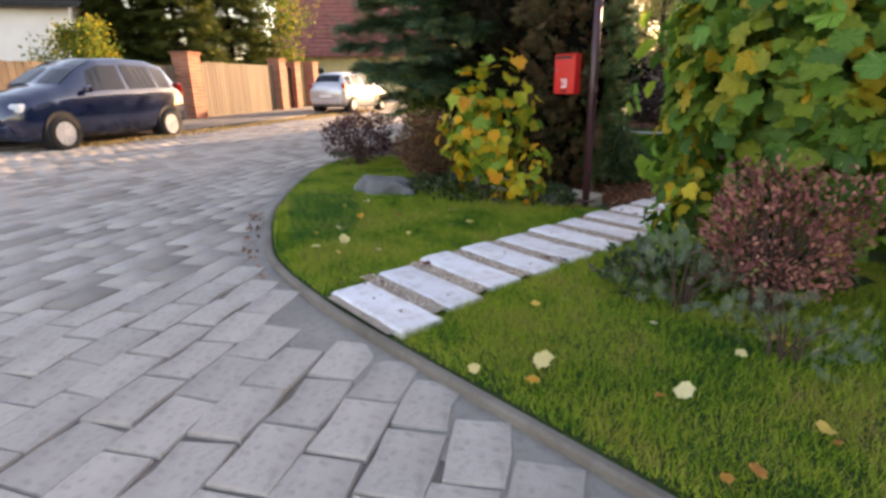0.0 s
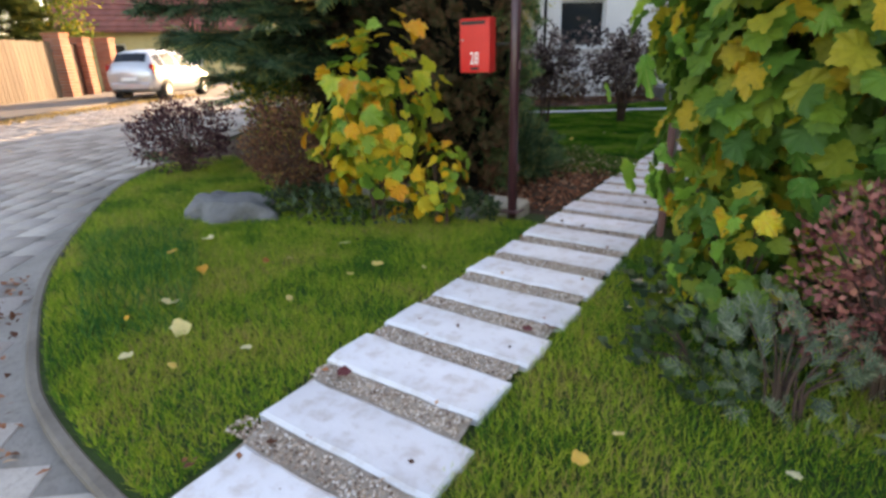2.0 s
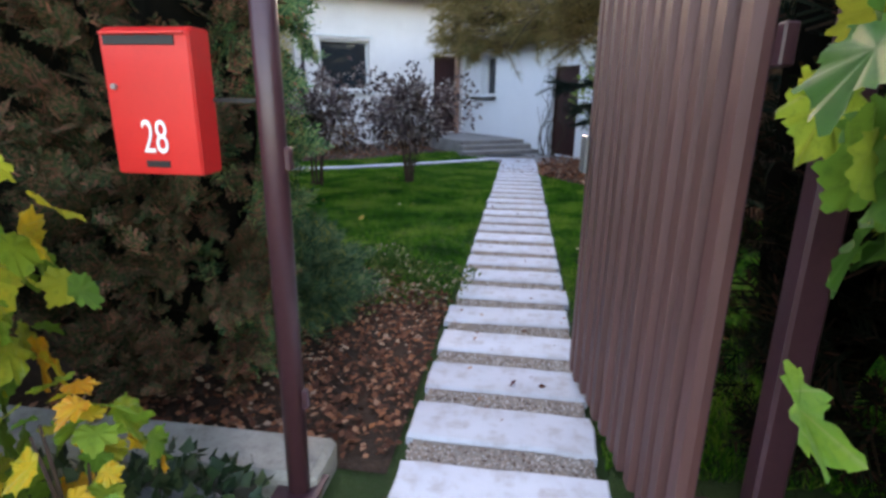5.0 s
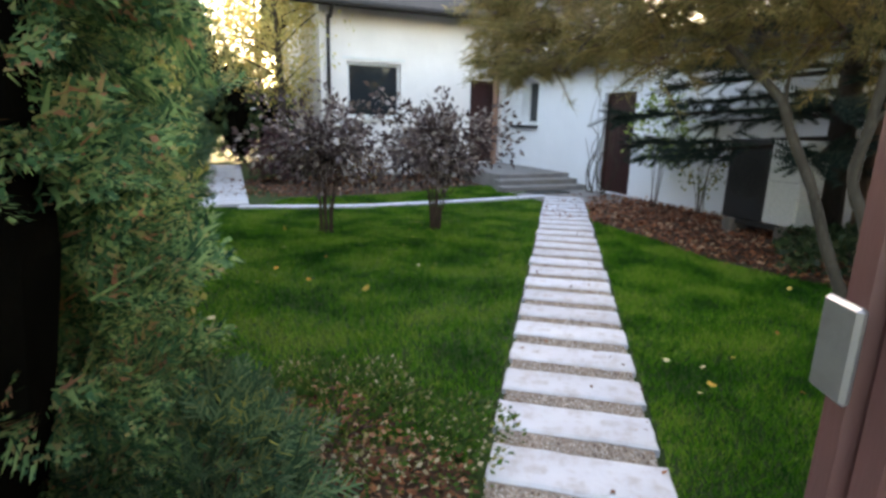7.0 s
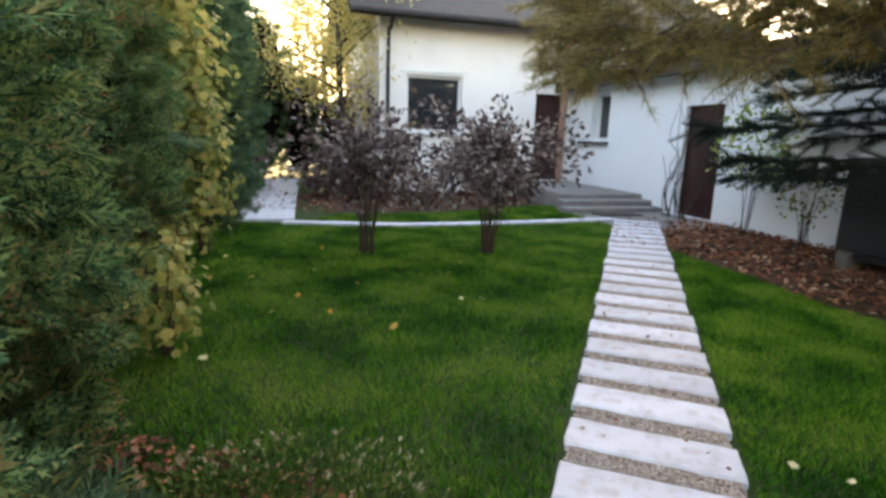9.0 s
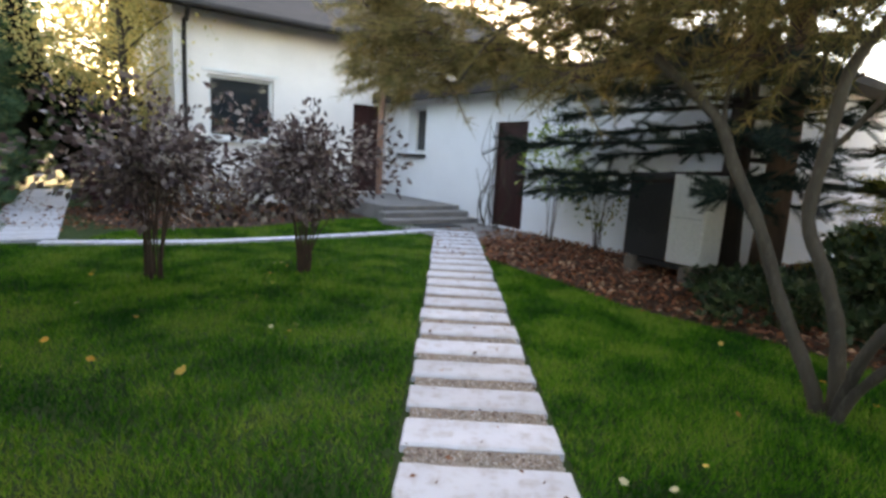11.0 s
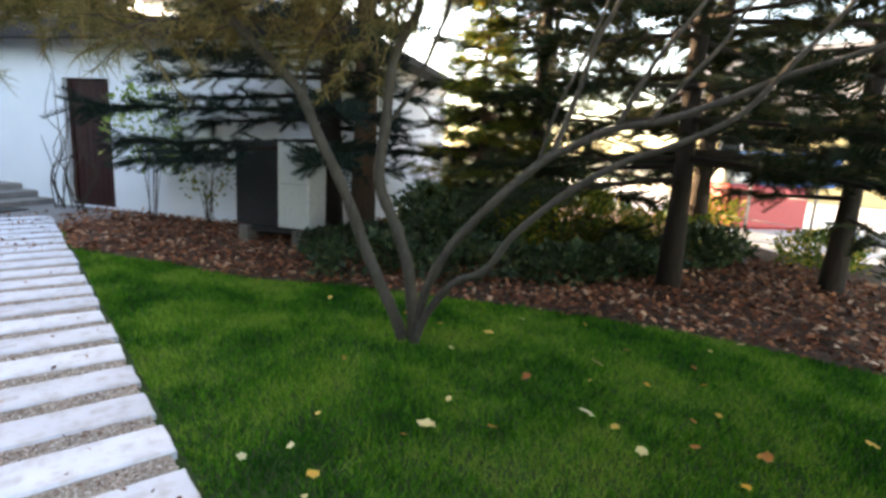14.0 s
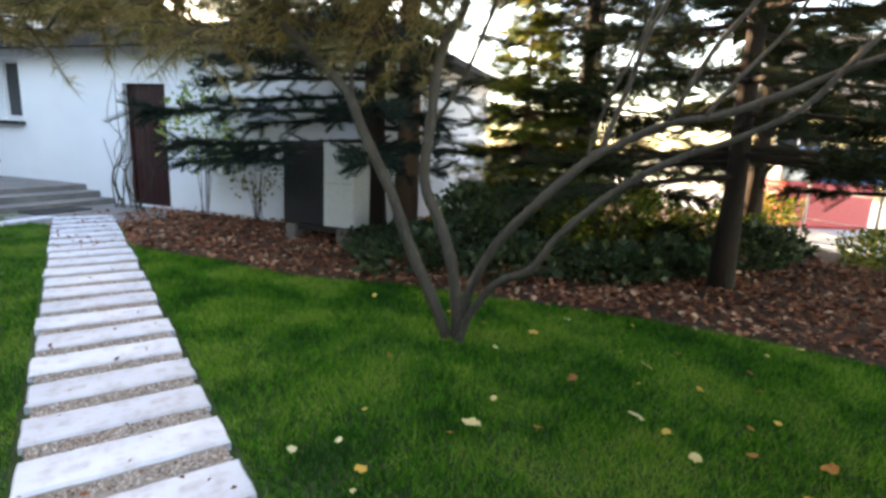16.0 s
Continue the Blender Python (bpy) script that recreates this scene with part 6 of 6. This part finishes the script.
def brick_post(x, y, h, w, rz):
    t = thing("brick_post", pose(x, y, street_z(x), 0, 0, rz), "square red brick gate post with a capping", "post", "brick gate posts")
    part("mortar_core", boxed((-w / 2 + 0.008, -w / 2 + 0.008, -0.2), (w / 2 - 0.008, w / 2 - 0.008, h)), M_MORTAR, t)
    n = int(h / 0.105)
    bmh = boxed((-w / 2, -w / 2, 0), (-0.006, w / 2, 0.09), 0.004)
    me = bpy.data.meshes.new("brick")
    bmh.to_mesh(me)
    bmh.free()
    me.materials.append(M_BRICK)
    for k in range(n):
        for q in (0, 1):
            o = new("brick", me)
            o.parent = t
            o.matrix_local = pose(0, 0, 0.006 + k * h / n, 0, 0, 90 * (k % 2) + 180 * q)
    part("cap", boxed((-w / 2 - 0.04, -w / 2 - 0.04, h), (w / 2 + 0.04, w / 2 + 0.04, h + 0.09), 0.02), M_BRICK, t)
    return t


GA, GB, GC = (-19.75, 7.1), (-23.4, 11.75), (-25.6, 14.4)
STREET_RZ = math.degrees(math.atan2(GB[1] - GA[1], GB[0] - GA[0]))
brick_post(*GA, 2.05, 0.62, STREET_RZ)
brick_post(*GB, 2.05, 0.55, STREET_RZ)
brick_post(-24.35, 12.9, 1.95, 0.5, STREET_RZ)
brick_post(*GC, 2.0, 0.55, STREET_RZ)


def plank_run(name, a, b, h, label, cat, plank=0.19, mat=None, seed=0, gap=0.012):
    rng = random.Random(seed)
    L = math.dist(a, b)
    t = thing(name, pose(a[0], a[1], street_z(a[0]), 0, 0, math.degrees(math.atan2(b[1] - a[1], b[0] - a[0]))), label, cat)
    rise = street_z(b[0]) - street_z(a[0])
    n = int(L / plank)
    for k in range(n):
        z = rise * k / n
        part("plank", boxed((k * plank, -0.012, z - 0.02), ((k + 1) * plank - gap, 0.014 + rng.uniform(0, 0.006), z + h + rng.gauss(0, 0.012)), 0.003), mat or M_WOOD, t)
    for zz in (0.35, h - 0.3):
        part("rail", boxed((0, 0.021, zz), (L, 0.06, zz + 0.09)), mat or M_WOOD, t)
    return t


def lerp2(a, b, s):
    return (a[0] + (b[0] - a[0]) * s, a[1] + (b[1] - a[1]) * s)


plank_run("wooden_gate", lerp2(GA, GB, 0.06), lerp2(GA, GB, 0.95), 1.85, "weathered brown plank driveway gate", "gate", seed=1)
plank_run("wooden_fence", (-15.4, 0.2), lerp2(GA, (-15.4, 0.2), 0.05), 1.7, "grey weathered plank fence behind the car", "fence", seed=2)
plank_run("wooden_fence", (-11.5, -12.0), (-15.3, 0.1), 1.7, "grey weathered plank fence along the lane", "fence", 0.3, seed=3)
plank_run("wooden_door", lerp2(GB, (-24.35, 12.9), 0.2), lerp2(GB, (-24.35, 12.9), 0.85), 1.8, "brown wooden pedestrian gate between brick posts", "gate", mat=M_DOOR, seed=4)
sign = tagged(part("gate_notice", boxed((-0.16, -0.012, 1.1), (0.16, 0.0, 1.5)), M_WHITE), "small pale notice fixed to the plank gate", "sign")
sign.matrix_world = pose(-23.02, 11.2, street_z(-23), 0, 0, STREET_RZ + 180)
garden_wall = tagged(part("garden_wall", boxed((0, -0.1, -0.2), (6.5, 0.1, 1.5)), M_CREAM), "low pale rendered garden wall", "wall")
garden_wall.matrix_world = pose(GC[0] - 0.2, GC[1] + 0.3, street_z(-26), 0, 0, STREET_RZ)


def cottage(name, x, y, rz, w, d, h, ridge, wall, roof, label, wins, seed=0):
    t = thing(name, pose(x, y, 0.1, 0, 0, rz), label, "house")
    part("wall", wall_cells(bmesh.new(), 0, 0.0, 0.3, 0, w, -0.3, h, wins), wall, t)
    bm = boxed((0, 0.3, -0.3), (0.3, d, h))
    box(bm, (w - 0.3, 0.3, -0.3), (w, d, h))
    box(bm, (0.3, d - 0.3, -0.3), (w - 0.3, d, h))
    for xx in (0.1, w - 0.1):
        bm.faces.new([bm.verts.new(q) for q in ((xx, 0, h), (xx, d, h), (xx, d / 2, ridge))])
    part("wall", bm, wall, t)
    b = bmesh.new()
    prof = [(-0.5, h - 0.25), (d / 2, ridge), (d + 0.5, h - 0.25), (d + 0.5, h - 0.4), (d / 2, ridge - 0.18), (-0.5, h - 0.4)]
    p0, p1 = [b.verts.new((-0.5, y_, z_)) for y_, z_ in prof], [b.verts.new((w + 0.5, y_, z_)) for y_, z_ in prof]
    for k in range(6):
        b.faces.new((p0[k], p0[(k + 1) % 6], p1[(k + 1) % 6], p1[k]))
    b.faces.new(p0[::-1])
    b.faces.new(p1)
    bmesh.ops.recalc_face_normals(b, faces=b.faces)
    part("roof", b, roof, t)
    rows = bmesh.new()
    n = 14
    for k in range(n):
        s = (k + 0.5) / n
        yy, zz = -0.5 + (d / 2 + 0.5) * s, h - 0.25 + (ridge - h + 0.25) * s
        box(rows, (-0.5, yy - 0.03, zz + 0.005), (w + 0.5, yy + 0.03, zz + 0.045))
    part("tile_relief", rows, roof, t)
    for a, bb, c, e in wins:
        wn = new("window")
        wn.parent = t
        fr = bmesh.new()
        for lo, hi in (((a, 0.1, c), (bb, 0.16, c + 0.07)), ((a, 0.1, e - 0.07), (bb, 0.16, e)), ((a, 0.1, c + 0.07), (a + 0.07, 0.16, e - 0.07)), ((bb - 0.07, 0.1, c + 0.07), (bb, 0.16, e - 0.07)), (((a + bb) / 2 - 0.03, 0.1, c + 0.07), ((a + bb) / 2 + 0.03, 0.16, e - 0.07))):
            box(fr, lo, hi)
        part("window_frame", fr, M_FRAME, wn)
        part("pane", boxed((a + 0.07, 0.12, c + 0.07), (bb - 0.07, 0.14, e - 0.07)), M_GLASS, wn)
    part("chimney", boxed((w * 0.6, d * 0.4, ridge - 1.0), (w * 0.6 + 0.5, d * 0.4 + 0.5, ridge + 0.6)), M_BRICK, t)
    return t


cottage("cottage", -29.5, -5.0, 68, 10.5, 7, 4.4, 7.2, M_CREAM, M_ROOF, "pale cottage with a dark roof behind the fence", [(1.5, 3.2, 1.0, 2.2), (5.0, 6.6, 1.0, 2.2)])
cottage("cottage", -36.5, 17.5, 55, 10, 8, 3.4, 7.6, M_YELLOWWALL, M_REDROOF, "yellow house with a red tiled roof", [(1.5, 3.0, 1.1, 2.4), (5.5, 7.0, 1.1, 2.4)])
cottage("cottage", -34.0, 27.5, 60, 9, 8, 4.2, 7.0, M_PLASTER, M_REDROOF, "white house with a red roof up the lane", [(1.5, 3.0, 1.2, 2.6), (5.0, 6.5, 1.2, 2.6)])
broadleaf("garden_tree", -21.6, 4.3, 3.3, 1.05, F_GREEN, "round yellow-green tree behind the fence", 201, 5000, 0.12)
# brighter conifer colours with the sunlit look put into them
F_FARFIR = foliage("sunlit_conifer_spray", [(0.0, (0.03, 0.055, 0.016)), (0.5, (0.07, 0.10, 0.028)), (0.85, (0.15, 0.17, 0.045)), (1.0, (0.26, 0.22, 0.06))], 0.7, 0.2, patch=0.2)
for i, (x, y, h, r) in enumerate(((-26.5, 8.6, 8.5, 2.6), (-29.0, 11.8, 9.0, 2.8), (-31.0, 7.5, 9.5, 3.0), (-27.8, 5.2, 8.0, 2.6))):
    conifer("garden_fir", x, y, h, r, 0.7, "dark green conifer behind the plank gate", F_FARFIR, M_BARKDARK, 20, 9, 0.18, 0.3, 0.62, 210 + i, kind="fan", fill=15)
broadleaf("garden_tree", -30.5, 14.6, 7.0, 1.8, F_GREEN, "yellowing tree beside the red-roofed house", 220, 5000, 0.18)
broadleaf("garden_tree", -17.5, 19.5, 7.5, 2.6, F_BIRCH, "sunlit yellow tree beside the lane", 221, 7000, 0.16)
shrub("lane_hedge", -12.0, 14.5, (0, 0, 0.8), (1.6, 1.6, 0.9), "oval", 0.11, 4200, F_GREEN, "green and yellow hedge bush by the lane", 222, 20)

# ---- beyond the garden's far side ----
M_PALEPAVE = surface("pale_concrete_yard", (0.62, 0.59, 0.55), (0.54, 0.51, 0.47), None, 1.5, 30, 0.9)
yard = sheet("yard", [(6.2, 10.0), (8.5, 4.5), (26, 0), (34, 14), (20, 26), (9.0, 13.6)], 0.0, M_PALEPAVE, "pale concrete yard beyond the firs", "yard")
M_PLAYRED = plain("red_plastic", (0.5, 0.06, 0.07), 0.4)
M_PLAYBLUE = plain("blue_plastic", (0.06, 0.2, 0.5), 0.4)
van = thing("play_slide", pose(9.3, 11.6, 0.0, 0, 0, -30), "red and blue garden play tower beyond the trees", "play equipment")
part("base", boxed((-0.9, -0.5, 0.0), (0.9, 0.5, 0.85), 0.05), M_PLAYRED, van)
part("top", boxed((-0.3, -0.55, 0.86), (1.5, 0.55, 1.5), 0.08), M_PLAYBLUE, van)
part("roof", boxed((-1.0, -0.45, 0.86), (-0.32, 0.45, 1.35), 0.05), M_WHITE, van)
for i, (x, y) in enumerate(((9.8, 17.5), (24, 4.5), (12.5, 1.5))):
    conifer("boundary_fir", x, y, 9 + i % 2, 2.6, 1.8, "dark fir beyond the garden boundary", F_FIR, M_BARKDARK, 11, 7, 0.16, 0.3, 0.6, 230 + i, fill=4)
cottage("cottage", 18.5, 18.0, -75, 11, 7, 3.2, 6.0, M_YELLOWWALL, M_MORTAR, "ochre house across the yard", [(1.5, 3.0, 1.0, 2.2), (6.0, 7.5, 1.0, 2.2)])
shrub("yard_shrub", 7.6, 11.8, (0, 0, 0.3), (1.0, 0.6, 0.32), "oval", 0.09, 1500, F_GREEN, "pale green bush at the yard's edge", 240, 16)
wire = thing("boundary_fence", pose(0, 0, 0), "thin wire boundary fence on slim posts", "fence")
for i in range(8):
    x, y = 5.9 + 0.42 * i, 6.6 + 1.1 * i
    part("post", tube(bmesh.new(), [(x, y, -0.1), (x, y, 1.35)], [0.025, 0.025], 8), M_GREYMETAL, wire)
for z in (0.3, 0.75, 1.25):
    part("wire", tube(bmesh.new(), [(5.9, 6.6, z), (5.9 + 0.42 * 7, 6.6 + 7.7, z)], [0.006, 0.006], 5), M_GREYMETAL, wire)

# ---- paving blocks of the lane ----
def block_mesh(name, L, W, seed):
    rng = random.Random(seed)
    bm = bmesh.new()
    outline = [(x + rng.gauss(0, 0.008), y + rng.gauss(0, 0.008)) for x, y in ((-L / 2, -W / 2), (0, -W / 2), (L / 2, -W / 2), (L / 2, W / 2), (0, W / 2), (-L / 2, W / 2))]
    lo, mid, hi = [], [], []
    for x, y in outline:
        lo.append(bm.verts.new((x, y, 0)))
        mid.append(bm.verts.new((x, y, 0.042)))
        hi.append(bm.verts.new((x * 0.975, y * 0.96, 0.052 + rng.gauss(0, 0.0015))))
    for a, b in ((lo, mid), (mid, hi)):
        for k in range(6):
            bm.faces.new((a[k], a[(k + 1) % 6], b[(k + 1) % 6], b[k]))
    bm.faces.new(hi)
    me = bpy.data.meshes.new(name)
    bm.to_mesh(me)
    bm.free()
    me.materials.append(M_PAVER)
    return me


BL, BW = 0.335, 0.23
BLOCKS = [block_mesh("paving_block", BL - 0.010, BW - 0.009, 300 + k) for k in range(8)]
RD = math.atan2(0.80, -0.60)
cr, sr = math.cos(RD), math.sin(RD)
edge = np.array([(p.x, p.y) for p in KERB])
rng = np.random.default_rng(9)
cells = []
for i in range(-60, 90):
    jog = 0.5 * (i % 2) + 0.12 * math.sin(i * 1.7)
    for j in range(-30, 80):
        a, b = (j + jog) * BL, i * BW
        x, y = a * cr - b * sr, a * sr + b * cr
        cells.append((x, y))
cells = np.array(cells)
ok = inside_poly(cells[:, 0], cells[:, 1], road_poly) & (cells[:, 0] > -19) & (cells[:, 1] > -6) & (cells[:, 0] < 3)
cells = cells[ok]
dist = np.min(np.hypot(cells[:, None, 0] - edge[None, :, 0], cells[:, None, 1] - edge[None, :, 1]), axis=1)
cells = cells[dist > 0.15]
near = (cells[:, 0] > -3.55) & (cells[:, 0] < -0.3) & (cells[:, 1] > 0.2)
idx = np.where(near)[0]
order = idx[np.argsort(np.hypot(cells[idx, 0] + 1.4, cells[idx, 1] - 2.3))][:300]
picked = set(order.tolist())
verts, flat, sizes = [], [], []
base = 0
M_PAVER_FAR = foliage("grey_paver_far", [(0.0, (0.27, 0.24, 0.22)), (0.5, (0.37, 0.33, 0.31)), (1.0, (0.45, 0.41, 0.385))], 0.85, 0, patch=0.12, patch_scale=1.0)
mdata = []
for me in BLOCKS:
    v = np.empty(len(me.vertices) * 3)
    me.vertices.foreach_get("co", v)
    mdata.append((v.reshape(-1, 3), [list(p.vertices) for p in me.polygons]))
for c, (x, y) in enumerate(cells):
    r = random.Random(c)
    turn = RD + radians(r.gauss(0, 1.2)) + (math.pi if r.random() < 0.5 else 0)
    z = ROAD_Z - 0.036 + r.gauss(0, 0.0025) + road_rise(x)
    if c in picked:
        o = new("paving_block", BLOCKS[c % 8])
        o.parent = road
        o.matrix_local = pose(x, y, z, r.gauss(0, 0.5), r.gauss(0, 0.5), math.degrees(turn))
    else:
        v, fs = mdata[c % 8]
        ct, st = math.cos(turn), math.sin(turn)
        verts.append(np.stack([v[:, 0] * ct - v[:, 1] * st + x, v[:, 0] * st + v[:, 1] * ct + y, v[:, 2] + z], 1))
        for f in fs:
            flat += [q + base for q in f]
            sizes.append(len(f))
        base += len(v)
rest = add_mesh("paving_blocks", raw_mesh("paving_blocks", np.concatenate(verts), flat, sizes, M_PAVER_FAR), road, "further grey paving blocks of the lane")
tagged(rest, kind="stuff")
